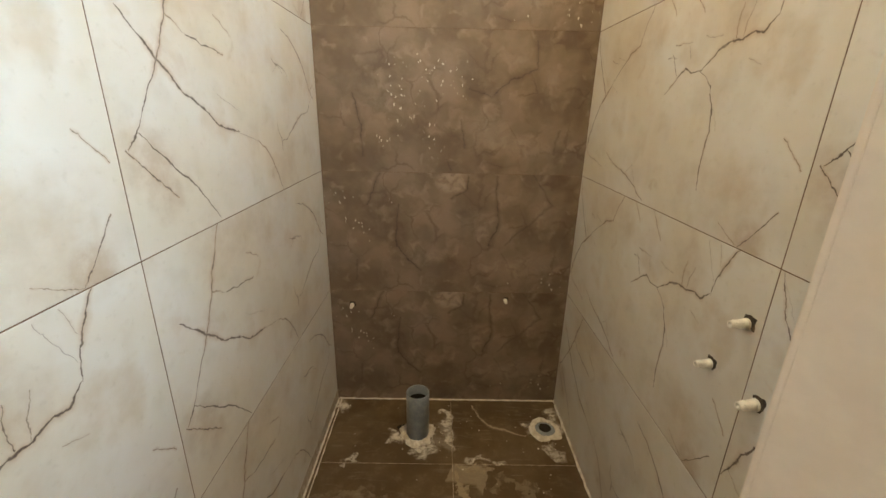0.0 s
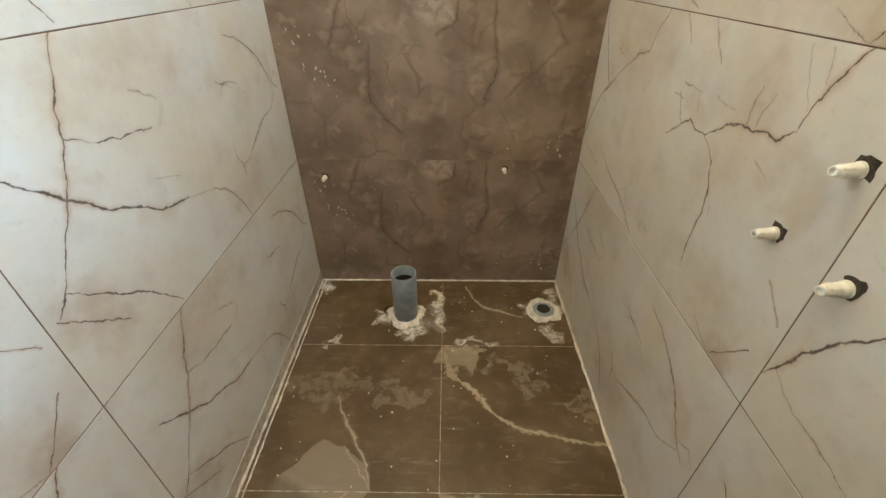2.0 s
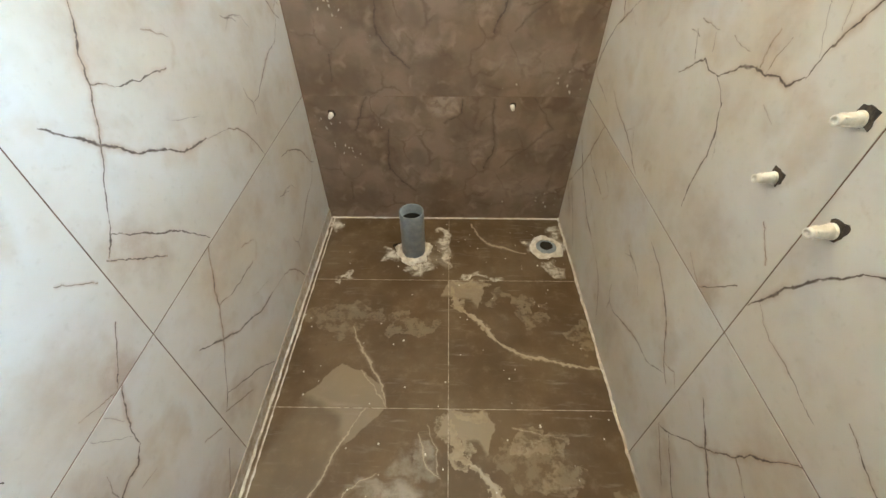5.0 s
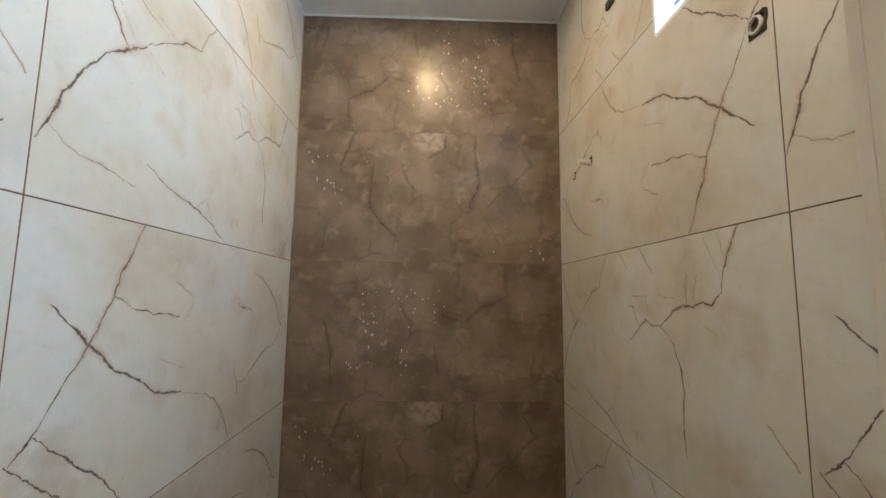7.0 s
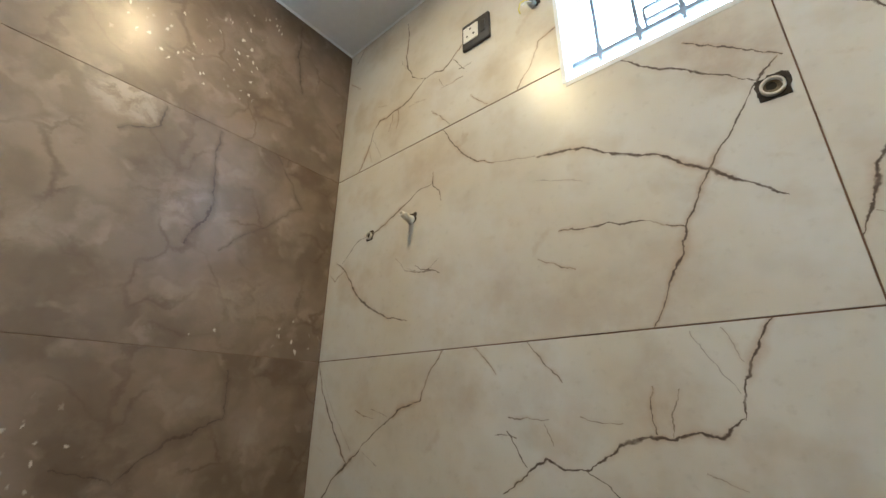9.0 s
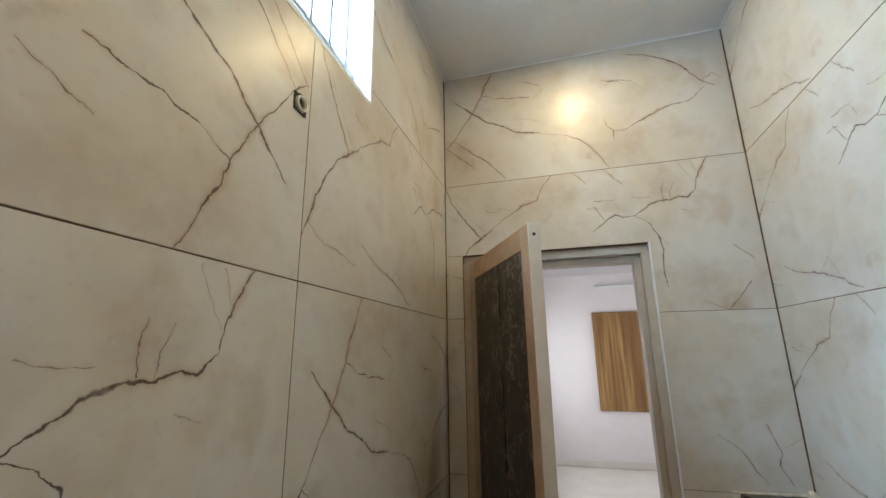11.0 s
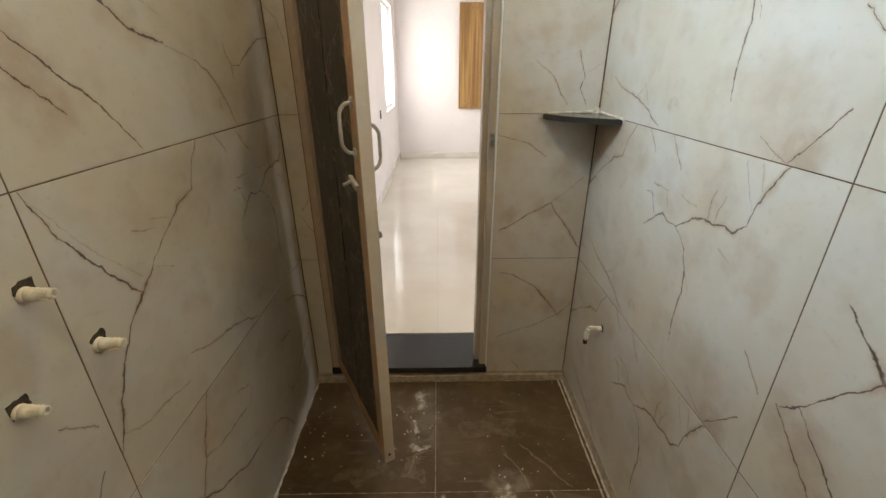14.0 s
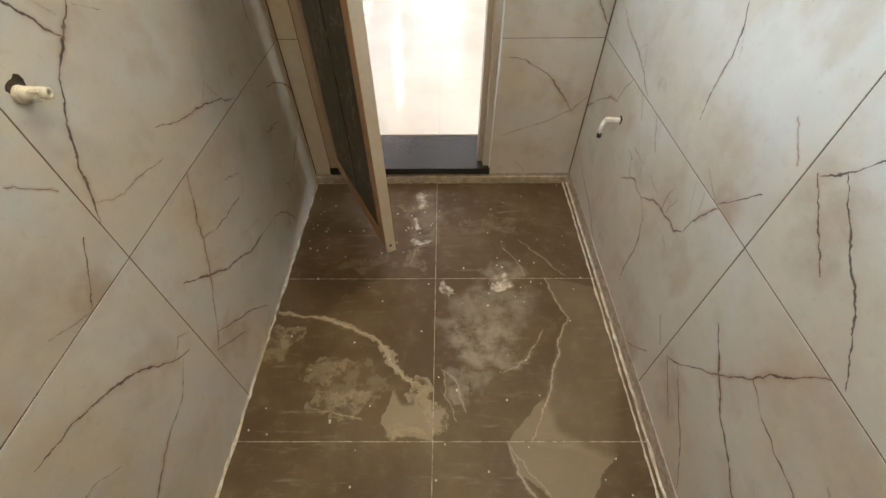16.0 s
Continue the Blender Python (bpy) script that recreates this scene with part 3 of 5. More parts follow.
def simple(name, colour, rough=0.5, metal=0.0, vary=0.15, scale=12.0, bump=0.0, second=None):
    n = Nodes(name, rough, metal)
    where = n.place()
    other = second or tuple(c * (1 - vary) for c in colour)
    fac = n.math("ADD", n.math("MULTIPLY", n.noise(where, scale, 5, 0.6), 0.7), n.math("MULTIPLY", n.noise(where, scale * 9, 3, 0.6), 0.3))
    n.colour(n.mix(n.span(fac, 0.38, 0.62), other, colour))
    if bump:
        n.bump(n.noise(where, scale * 5, 4), bump, 0.002)
    return n.mat


GROUT = simple("brown_grout", (0.205, 0.118, 0.072), 0.85, vary=0.45, scale=20)
PALE_GROUT = simple("pale_floor_grout", (0.56, 0.50, 0.42), 0.85, scale=30, bump=0.4, second=(0.20, 0.14, 0.09))
MORTAR = simple("pale_mortar_strip", (0.52, 0.46, 0.38), 0.8, scale=40, bump=0.4, second=(0.36, 0.29, 0.21))
CEMENT = simple("white_cement", (0.74, 0.71, 0.65), 0.85, scale=50, bump=0.8, second=(0.52, 0.47, 0.40))
CEILING = simple("white_ceiling_paint", (0.72, 0.72, 0.71), 0.6, vary=0.06, scale=4, bump=0.1)
LOFT_PAINT = simple("white_loft_paint", (0.88, 0.87, 0.90), 0.6, vary=0.04, scale=4)
HANDLE = simple("wrapped_handle", (0.52, 0.50, 0.45), 0.45, vary=0.25, scale=50)
OUTER_WALL = simple("pale_pink_wall_paint", (0.76, 0.70, 0.685), 0.6, vary=0.04, scale=3, bump=0.1)
REVEAL = simple("white_window_reveal", (0.82, 0.84, 0.85), 0.45, vary=0.05)
STEEL_PAINT = simple("painted_window_bar", (0.22, 0.25, 0.29), 0.4, vary=0.1)
FRAME = simple("greige_door_frame", (0.56, 0.51, 0.44), 0.4, vary=0.12, scale=9, bump=0.1)
TAN_FRAME = simple("tan_door_frame_edge", (0.53, 0.32, 0.175), 0.4, vary=0.25, scale=14)
JAMB_PINK = simple("pinkish_hinge_jamb", (0.46, 0.36, 0.28), 0.4, vary=0.15, scale=9)
LEAF_EDGE = simple("cream_leaf_edge", (0.70, 0.61, 0.51), 0.4, vary=0.08, scale=8)
WHITE_PVC = simple("off_white_plastic", (0.82, 0.79, 0.71), 0.4, vary=0.18, scale=60)
GREY_PVC = simple("grey_blue_pipe_plastic", (0.21, 0.25, 0.29), 0.35, vary=0.3, scale=25, second=(0.30, 0.34, 0.37))
PIPE_INSIDE = simple("shaded_pipe_inside", (0.16, 0.12, 0.07), 0.7, vary=0.4, scale=60)
# near-black that paints the shade in holes, and colours the stub's tip
DARK = simple("hole_shade_and_dark_tip", (0.02, 0.017, 0.014), 0.95, scale=50)
# rough cut tile, with the shade in the hole put into the colour
HOLE_EDGE = simple("rough_hole_edge_shade", (0.075, 0.058, 0.045), 0.9, scale=80, bump=0.8, second=(0.025, 0.02, 0.016))
GRANITE = simple("black_granite", (0.030, 0.031, 0.034), 0.13, scale=130, second=(0.024, 0.024, 0.026))
SHELF_TOP = simple("grey_black_granite", (0.045, 0.043, 0.042), 0.16, scale=130, second=(0.03, 0.03, 0.03))
STEEL = simple("brushed_steel", (0.45, 0.44, 0.43), 0.3, 1.0, scale=40)
PLATE = simple("dark_grey_plate", (0.045, 0.045, 0.05), 0.35)
SOCKET = simple("white_socket", (0.80, 0.80, 0.78), 0.3, vary=0.03)
YELLOW = simple("yellow_wire", (0.75, 0.68, 0.05), 0.4)
BLUE_FACE = simple("dark_blue_laminate", (0.012, 0.014, 0.055), 0.25, vary=0.2)


def marble_laminate():
    """Dark brown laminate with pale swirling lines on the bathroom side of the door."""
    n = Nodes("dark_marble_laminate", 0.38)
    where = n.vec("MULTIPLY", n.place(), (1.3, 1.3, 1))
    warp = n.vec("MULTIPLY", n.vec("SUBTRACT", n.noise(where, 5, 3, 0.6, colour=True), (0.5, 0.5, 0.5)), (0.55, 0.55, 0.9))
    swirl = n.vec("ADD", where, warp)
    rings = n.node("TexVoronoi", feature="DISTANCE_TO_EDGE")
    n.put(rings.inputs["Vector"], swirl)
    rings.inputs["Scale"].default_value = 7.0
    thin = n.math("MULTIPLY", n.span(rings.outputs["Distance"], 0.0, 0.09, 1, 0), n.span(n.noise(where, 9, 3), 0.38, 0.6, 0, 1))
    base = n.mix(n.span(n.noise(swirl, 9, 5, 0.6), 0.35, 0.7), (0.010, 0.007, 0.005), (0.046, 0.031, 0.021))
    n.colour(n.mix(n.math("MULTIPLY", thin, 0.6), base, (0.30, 0.245, 0.185)))
    return n.mat


def plank_wood():
    """Honey-brown laminate with upright grain."""
    n = Nodes("honey_wood_laminate", 0.4)
    where = n.place()
    grain = n.noise(n.vec("MULTIPLY", where, (24, 24, 0.7)), 1.0, 5, 0.65)
    broad = n.noise(n.vec("MULTIPLY", where, (7, 7, 0.3)), 1.0, 2, 0.5)
    base = n.mix(n.span(grain, 0.35, 0.65), (0.20, 0.10, 0.030), (0.44, 0.26, 0.095))
    n.colour(n.mix(n.span(broad, 0.45, 0.62, 0, 0.6), base, (0.15, 0.065, 0.022)))
    return n.mat


def outer_floor_tile():
    """Glossy ivory floor tile of the outer room."""
    n = Nodes("glossy_ivory_floor_tile", 0.09)
    uv = n.place()
    n.colour(n.mix(n.span(n.noise(uv, 2.5, 4), 0.35, 0.65), (0.70, 0.65, 0.57), (0.76, 0.72, 0.64)))
    n.put(n.out.inputs["Roughness"], n.span(n.noise(uv, 3, 4), 0.3, 0.7, 0.07, 0.13))
    return n.mat


def glass():
    n = Nodes("window_glass", 0.05)
    n.out.inputs["Base Color"].default_value = (0.75, 0.9, 0.95, 1)
    n.out.inputs["Transmission Weight"].default_value = 1.0
    return n.mat


def daylight():
    """The bright hazy sky and pale house wall that stand beyond the windows."""
    n = Nodes("bright_hazy_backdrop", 1.0)
    base = n.mix(n.span(n.noise(n.place(), 1.2, 2), 0.4, 0.6), (0.85, 0.95, 1.0), (1.0, 1.0, 1.0))
    n.colour((0.1, 0.1, 0.1))
    n.put(n.out.inputs["Emission Color"], base)
    n.out.inputs["Emission Strength"].default_value = 2.4
    return n.mat


LAMINATE, WOOD, IVORY, GLASS, SKY = marble_laminate(), plank_wood(), outer_floor_tile(), glass(), daylight()


# ---- building blocks ----
def box_bm(bm, a, b, bevel=0.0, m=None):
    verts = bmesh.ops.create_cube(bm, size=1)["verts"]
    for v in verts:
        v.co = Vector([(a[i] + b[i]) / 2 + v.co[i] * (b[i] - a[i]) for i in range(3)])
        if m:
            v.co = m @ v.co
    if bevel:
        edges = list({e for v in verts for e in v.link_edges})
        bmesh.ops.bevel(bm, geom=edges, offset=bevel, segments=2, profile=0.6, affect="EDGES")
    return bm


def boxed(a, b, bevel=0.0, m=None):
    return box_bm(bmesh.new(), a, b, bevel, m)


def part(name, bm, material, parent=None, label="", smooth=False):
    """One mesh object, under its thing where a parent is given."""
    mesh = bpy.data.meshes.new(name)
    bmesh.ops.recalc_face_normals(bm, faces=bm.faces)
    for f in bm.faces:
        f.smooth = smooth
    bm.to_mesh(mesh)
    bm.free()
    mesh.materials.append(material)
    ob = new(name, mesh)
    ob.parent = parent
    return tagged(ob, label)


def thing(name, label, category, m=None, group=""):
    ob = tagged(new(name), label, category, group)
    ob.matrix_world = m or Matrix()
    return ob


def setting(name, bm, material, label):
    ob = part(name, bm, material, None, label)
    return tagged(ob, category=name.split("_")[0], kind="structure")


def lathe(profile, sides=28, m=None):
    """A body turned about z from (radius, height) pairs; a first and last radius of 0 closes it."""
    bm = bmesh.new()
    rings = []
    for r, z in profile:
        rings.append([bm.verts.new((r * math.cos(2 * math.pi * i / sides), r * math.sin(2 * math.pi * i / sides), z)) for i in range(sides)] if r > 0 else [bm.verts.new((0, 0, z))])
    for a, b in zip(rings, rings[1:]):
        for i in range(sides):
            j = (i + 1) % sides
            face = [a[0], b[i], b[j]] if len(a) == 1 else [a[i], a[j], b[0]] if len(b) == 1 else [a[i], a[j], b[j], b[i]]
            bm.faces.new(face)
    if m:
        bmesh.ops.transform(bm, matrix=m, verts=bm.verts)
    return bm


def tube(points, radius, sides=10):
    """A round bar along points."""
    bm = bmesh.new()
    rings, pts = [], [Vector(p) for p in points]
    for i, p in enumerate(pts):
        way = (pts[min(i + 1, len(pts) - 1)] - pts[max(i - 1, 0)]).normalized()
        side = way.cross(Vector((0.13, 0.21, 0.97))).normalized()
        up = way.cross(side)
        rings.append([bm.verts.new(p + radius * (math.cos(a) * side + math.sin(a) * up)) for a in (2 * math.pi * k / sides for k in range(sides))])
    for a, b in zip(rings, rings[1:]):
        for k in range(sides):
            bm.faces.new((a[k], a[(k + 1) % sides], b[(k + 1) % sides], b[k]))
    bm.faces.new(rings[0])
    bm.faces.new(reversed(rings[-1]))
    return bm


def rough_disc(radius, height, wobble, sides=40, hole=0.0, seed=1):
    """A low uneven pat of cement, round a hole where one is given."""
    rnd = random.Random(seed)
    bm = bmesh.new()
    rings = []
    for r, z in ((hole, height * 0.6), (hole + 0.3 * (radius - hole), height), (hole + 0.7 * (radius - hole), height * 0.7), (radius, 0.0005)):
        ring = []
        for i in range(sides):
            a = 2 * math.pi * i / sides
            k = 1 if r == hole and hole else 1 + wobble * (math.sin(3 * a + seed) * 0.5 + math.sin(5 * a + 2 * seed) * 0.3 + rnd.uniform(-0.4, 0.4))
            ring.append(bm.verts.new((max(r, 0.002) * k * math.cos(a), max(r, 0.002) * k * math.sin(a), z + rnd.uniform(-0.2, 0.2) * height * (z > 0.001))))
        rings.append(ring)
    for a, b in zip(rings, rings[1:]):
        for i in range(sides):
            j = (i + 1) % sides
            bm.faces.new((a[i], a[j], b[j], b[i]))
    if not hole:
        bm.faces.new(rings[0])
    return bm


# ---- the shell ----
T = 0.008                            # thickness of the tiles
JOINT = 0.0012                       # depth of the joints between them
wall_west = setting("wall_west", boxed((-WALL, -WALL, 0.03), (-JOINT, D + T, H)), GROUT, "bathroom wall tiled in cream marble print, with brown joints")
wall_north = setting("wall_north", boxed((-WALL, D + JOINT, 0), (W + WALL, D + WALL, H)), GROUT, "bathroom end wall tiled in brown stone print")

bm = bmesh.new()
y0, y1, z0, z1 = WIN
for a, b in (((-WALL, 0), (y0, H)), ((y1, 0), (D + T, H)), ((y0, 0), (y1, z0)), ((y0, z1), (y1, H))):
    box_bm(bm, (W + JOINT, a[0], a[1]), (W + WALL, b[0], b[1]))
wall_east = setting("wall_east", bm, GROUT, "bathroom wall tiled in cream marble print, with a high window and pipe outlets")

bm = bmesh.new()
for a, b in (((-T, 0), (DOOR_L, H)), ((DOOR_R, 0), (W + T, H)), ((DOOR_L, DOOR_T), (DOOR_R, H))):
    box_bm(bm, (a[0], -WALL, a[1]), (b[0], -JOINT, b[1]))
wall_south = setting("wall_south", bm, GROUT, "bathroom wall tiled in cream marble print, with the doorway")
# plastered back of the bathroom walls, towards the outer room
bm = bmesh.new()
for a, b in (((-3.0, 0), (DOOR_L, 3.25)), ((DOOR_R, 0), (1.6, 3.25)), ((DOOR_L, DOOR_T), (DOOR_R, 3.25))):
    box_bm(bm, (a[0], -WALL - 0.012, a[1]), (b[0], -WALL - 0.001, b[1]))
setting("wall_outer_north", bm, OUTER_WALL, "pale painted wall of the outer room")

floor = setting("floor", boxed((-WALL, -0.03, -0.12), (W + WALL, D + WALL, -0.0012)), PALE_GROUT, "bathroom floor of brown slate tiles with pale joints")
ceiling = setting("ceiling", boxed((-WALL, -WALL, H), (W + WALL, D + WALL, H + 0.12), ), CEILING, "smooth white bathroom ceiling")

# mortar and filler where floor and walls meet


def ragged_strip(name, a, b, inward, wide, high, label, material, seed, ragged=0.35):
    """A thin uneven bead of filler along the foot of a wall, from a to b."""
    r = random.Random(seed)
    bm = bmesh.new()
    a, b, inward = Vector(a), Vector(b), Vector(inward)
    count, rows = max(8, int((b - a).length / 0.025)), []
    for i in range(count + 1):
        p = a.lerp(b, i / count)
        w = wide * (1 + ragged * r.uniform(-1, 1))
        h = high * (1 + ragged * r.uniform(-1, 1))
        rows.append([bm.verts.new(p + Vector((0, 0, 0.0002))), bm.verts.new(p + Vector((0, 0, h))), bm.verts.new(p + inward * w * 0.5 + Vector((0, 0, h * 0.7))), bm.verts.new(p + inward * w + Vector((0, 0, 0.0002)))])
    for p, q in zip(rows, rows[1:]):
        for k in range(4):
            bm.faces.new((p[k], p[(k + 1) % 4], q[(k + 1) % 4], q[k]))
    bm.faces.new(rows[0])
    bm.faces.new(reversed(rows[-1]))
    return setting(name, bm, material, label)


ragged_strip("trim_north", (0.01, D, 0), (W - 0.01, D, 0), (0, -1, 0), 0.006, 0.005, "thin white filler line at the foot of the brown wall", CEMENT, 1)
ragged_strip("trim_east", (W, D, 0), (W, 0.0, 0), (-1, 0, 0), 0.006, 0.006, "thin white filler line at the foot of the wall", CEMENT, 2, 0.75)
ragged_strip("trim_west_outer", (0.003, D, 0), (0.003, 0.0, 0), (1, 0, 0), 0.005, 0.005, "thin white filler line at the foot of the wall", CEMENT, 3, 0.85)
ragged_strip("trim_west_inner", (0.021, D, 0), (0.023, 0.0, 0), (1, 0, 0), 0.0035, 0.0015, "white grout beside the narrow edge strip of the floor", CEMENT, 5, 0.8)
setting("trim_south", boxed((0, 0, 0), (W, 0.014, 0.034), 0.003), MORTAR, "pale mortar ledge below the door threshold")
bm = bmesh.new()
box_bm(bm, (0, 0, 0.0), (T * 0.3, D, BASE - 0.003))
setting("trim_west_foot", bm, MORTAR, "pale strip of cut tile at the foot of the wall")

setting("trim_ceiling", tube([(0.0, D - 0.002, H - 0.003), (W, D - 0.002, H - 0.003)], 0.005, 6), REVEAL, "white filler bead between the brown wall and the ceiling")
for nm, a, b in (("west", (0.002, 0.0), (0.002, D)), ("east", (W - 0.002, D), (W - 0.002, 0.0)), ("south", (0.0, 0.002), (W, 0.002))):
    setting("trim_ceiling_" + nm, tube([(*a, H - 0.002), (*b, H - 0.002)], 0.004, 6), REVEAL, "white filler bead between the wall tiles and the ceiling")
setting("trim_corner", tube([(0.003, D - 0.003, 2.0), (0.003, D - 0.003, H - 0.004)], 0.0025, 6), MORTAR, "pale filler in the upright corner")

# ---- the door, its frame and threshold ----
door_case = thing("door_frame", "painted greige steel door frame set in the tiled wall", "door frame")
for x0, x1, front in ((DOOR_L, DOOR_L + 0.028, -0.012), (DOOR_R - 0.042, DOOR_R, 0.002)):
    part("jamb", boxed((x0, -0.115, OUT_Z - 0.004), (x1, front, DOOR_T - 0.036), 0.003), FRAME if x0 < 1 else JAMB_PINK, door_case, "greige painted jamb" if x0 < 1 else "pinkish hinge jamb")
part("head", boxed((DOOR_L, -0.115, DOOR_T - 0.036), (DOOR_R, -0.018, DOOR_T), 0.003), FRAME, door_case)
part("door_stop", boxed((DOOR_L + 0.028, -0.115, OUT_Z), (DOOR_L + 0.051, -0.045, DOOR_T - 0.062), 0.002), FRAME, door_case, "rebate strip of the jamb")
part("door_stop", boxed((DOOR_L + 0.028, -0.115, DOOR_T - 0.062), (DOOR_R - 0.042, -0.045, DOOR_T - 0.036), 0.002), FRAME, door_case, "rebate strip of the head")
part("sealant", boxed((DOOR_L - 0.006, -0.014, OUT_Z - 0.03), (DOOR_L + 0.001, 0.003, DOOR_T + 0.002), 0.001), REVEAL, door_case, "white sealant line beside the jamb")
part("strike_plate", boxed((DOOR_L + 0.005, -0.013, 1.135), (DOOR_L + 0.022, -0.009, 1.185), 0.001), STEEL, door_case, "small steel strike plate")
part("latch_pin", tube([(DOOR_L + 0.014, -0.010, 1.16), (DOOR_L + 0.014, 0.010, 1.16)], 0.009), STEEL, door_case, "short dark latch pin")
for hinge_z in (0.35, 1.1, 1.85):
    part("hinge", tube([(DOOR_R - 0.044, 0.008, hinge_z), (DOOR_R - 0.044, 0.008, hinge_z + 0.10)], 0.006), STEEL, door_case, "steel butt hinge")
setting("door_reveal", boxed((DOOR_L - 0.02, -WALL, OUT_Z), (DOOR_L + 0.001, -0.115, DOOR_T)), OUTER_WALL, "painted side of the doorway towards the outer room")
setting("door_reveal_east", boxed((DOOR_R - 0.001, -WALL, OUT_Z), (DOOR_R + 0.02, -0.115, DOOR_T)), OUTER_WALL, "painted side of the doorway towards the outer room")
threshold = thing("threshold", "polished black granite threshold slab under the doorway", "threshold")
part("slab", boxed((DOOR_L - 0.004, -0.27, OUT_Z - 0.035), (DOOR_R + 0.004, 0.012, OUT_Z - 0.002), 0.003), GRANITE, threshold)
setting("floor_step", boxed((0, -WALL, -0.1), (W, 0.0, OUT_Z - 0.036)), MORTAR, "mortar under the threshold")

# the leaf stands open into the room
hinge = Vector((1.066, 0.008, 0))
tip = Vector((0.778, 0.550, 0))
leaf_m = Matrix.Translation(hinge) @ Matrix.Rotation(math.atan2(tip.y - hinge.y, tip.x - hinge.x), 4, "Z")
LEAF, THICK, LEAF_Z0, LEAF_Z1 = (tip - hinge).length, 0.030, 0.115, 2.085
leaf = thing("bathroom_door", "open flush door with dark marble laminate in a tan frame", "door", leaf_m)
# own axes: x from hinge to tip; y negative is the side towards the basin wall
b0, b1 = 0.060, 0.07
part("leaf_core", boxed((0.004, -THICK + 0.004, LEAF_Z0 + 0.004), (LEAF - 0.004, -0.004, LEAF_Z1 - 0.004)), LEAF_EDGE, leaf, "cream core of the door")
for side, y_a, y_b, mat_frame, lab in (("inner", -THICK - 0.002, -THICK + 0.006, TAN_FRAME, "tan rail on the bathroom side"), ("outer", -0.006, 0.002, LEAF_EDGE, "cream rail on the outer side")):
    part("stile", boxed((0, y_a, LEAF_Z0), (b0, y_b, LEAF_Z1), 0.002), JAMB_PINK if side == "inner" else mat_frame, leaf, lab.replace("rail", "stile"))
    wide = b0 if side == "inner" else 0.12
    part("stile", boxed((LEAF - wide, y_a, LEAF_Z0), (LEAF, y_b, LEAF_Z1), 0.002), mat_frame, leaf, lab.replace("rail", "stile"))
    part("rail", boxed((b0 + 0.0005, y_a, LEAF_Z1 - b1), (LEAF - wide - 0.0005, y_b, LEAF_Z1), 0.002), mat_frame, leaf, lab)
    part("rail", boxed((b0 + 0.0005, y_a, LEAF_Z0), (LEAF - wide - 0.0005, y_b, LEAF_Z0 + b1), 0.002), mat_frame, leaf, lab)
mid = (b0 + LEAF - b0) / 2 + 0.03
for xa, xb in ((b0, mid - 0.004), (mid + 0.004, LEAF - b0)):
    part("panel", boxed((xa + 0.001, -THICK + 0.0005, LEAF_Z0 + b1), (xb - 0.001, -THICK + 0.005, LEAF_Z1 - b1), 0.0015), LAMINATE, leaf, "dark brown marble laminate panel")
part("bead", boxed((mid - 0.003, -THICK - 0.001, LEAF_Z0 + b1), (mid + 0.003, -THICK + 0.004, LEAF_Z1 - b1), 0.001), LAMINATE, leaf, "narrow bead between the panels")
part("panel", boxed((b0, -0.005, LEAF_Z0 + b1), (LEAF - 0.12, -0.001, LEAF_Z1 - b1), 0.001), BLUE_FACE, leaf, "dark blue laminate panel of the outer side")
part("leaf_edge", boxed((LEAF - 0.003, -THICK - 0.003, LEAF_Z0), (LEAF + 0.002, 0.003, LEAF_Z1), 0.0015), LEAF_EDGE, leaf, "cream lipping on the free edge")
for z in (LEAF_Z1 - 0.035, LEAF_Z0 + 0.035):
    part("end_screw", tube([(LEAF + 0.001, -0.016, z), (LEAF + 0.004, -0.016, z)], 0.005), PLATE, leaf, "dark screw hole in the lipping")


def pull(y_sign, x, z_lo, z_hi, reach, radius, name, material, label):
    base_y = 0.002 if y_sign > 0 else -THICK - 0.002
    pts = []
    for i in range(15):
        a = math.pi * i / 14
        pts.append((x, base_y + y_sign * reach * min(1.0, 1.15 * math.sin(a) ** 0.7), z_lo + (z_hi - z_lo) * (1 - math.cos(a)) / 2))
    handle = part(name, tube(pts, radius, 12), material, leaf, label, smooth=True)
    for z in (z_lo, z_hi):
        part("handle_foot", lathe([(0, 0), (0.014, 0), (0.014, 0.004), (0, 0.005)], 16, Matrix.Translation((x, base_y, z)) @ Matrix.Rotation(-y_sign * math.pi / 2, 4, "X")), material, handle, "round handle foot")


pull(-1, LEAF - 0.038, 1.215, 1.340, 0.034, 0.0052, "pull_handle", HANDLE, "pale wrapped pull handle")
pull(+1, LEAF - 0.038, 1.165, 1.285, 0.034, 0.0052, "pull_handle", HANDLE, "pale ribbed pull handle of the outer side")
bolt_m = Matrix.Translation((LEAF - 0.05, -THICK - 0.012, 1.135)) @ Matrix.Rotation(radians(18), 4, "Y")
part("tower_bolt", boxed((-0.030, -0.005, -0.008), (0.030, 0.007, 0.008), 0.003, bolt_m), HANDLE, leaf, "pale wrapped sliding bolt")
part("bolt_knob", tube([bolt_m @ Vector((-0.01, 0, 0)), bolt_m @ Vector((-0.012, -0.024, -0.012))], 0.0045), HANDLE, leaf, "small pale bolt knob")
part("lock_knob", lathe([(0, 0), (0.013, 0), (0.013, 0.006), (0.009, 0.018), (0, 0.020)], 16, Matrix.Translation((LEAF - 0.03, 0.002, 0.98)) @ Matrix.Rotation(-math.pi / 2, 4, "X")), STEEL, leaf, "small steel lock knob", True)

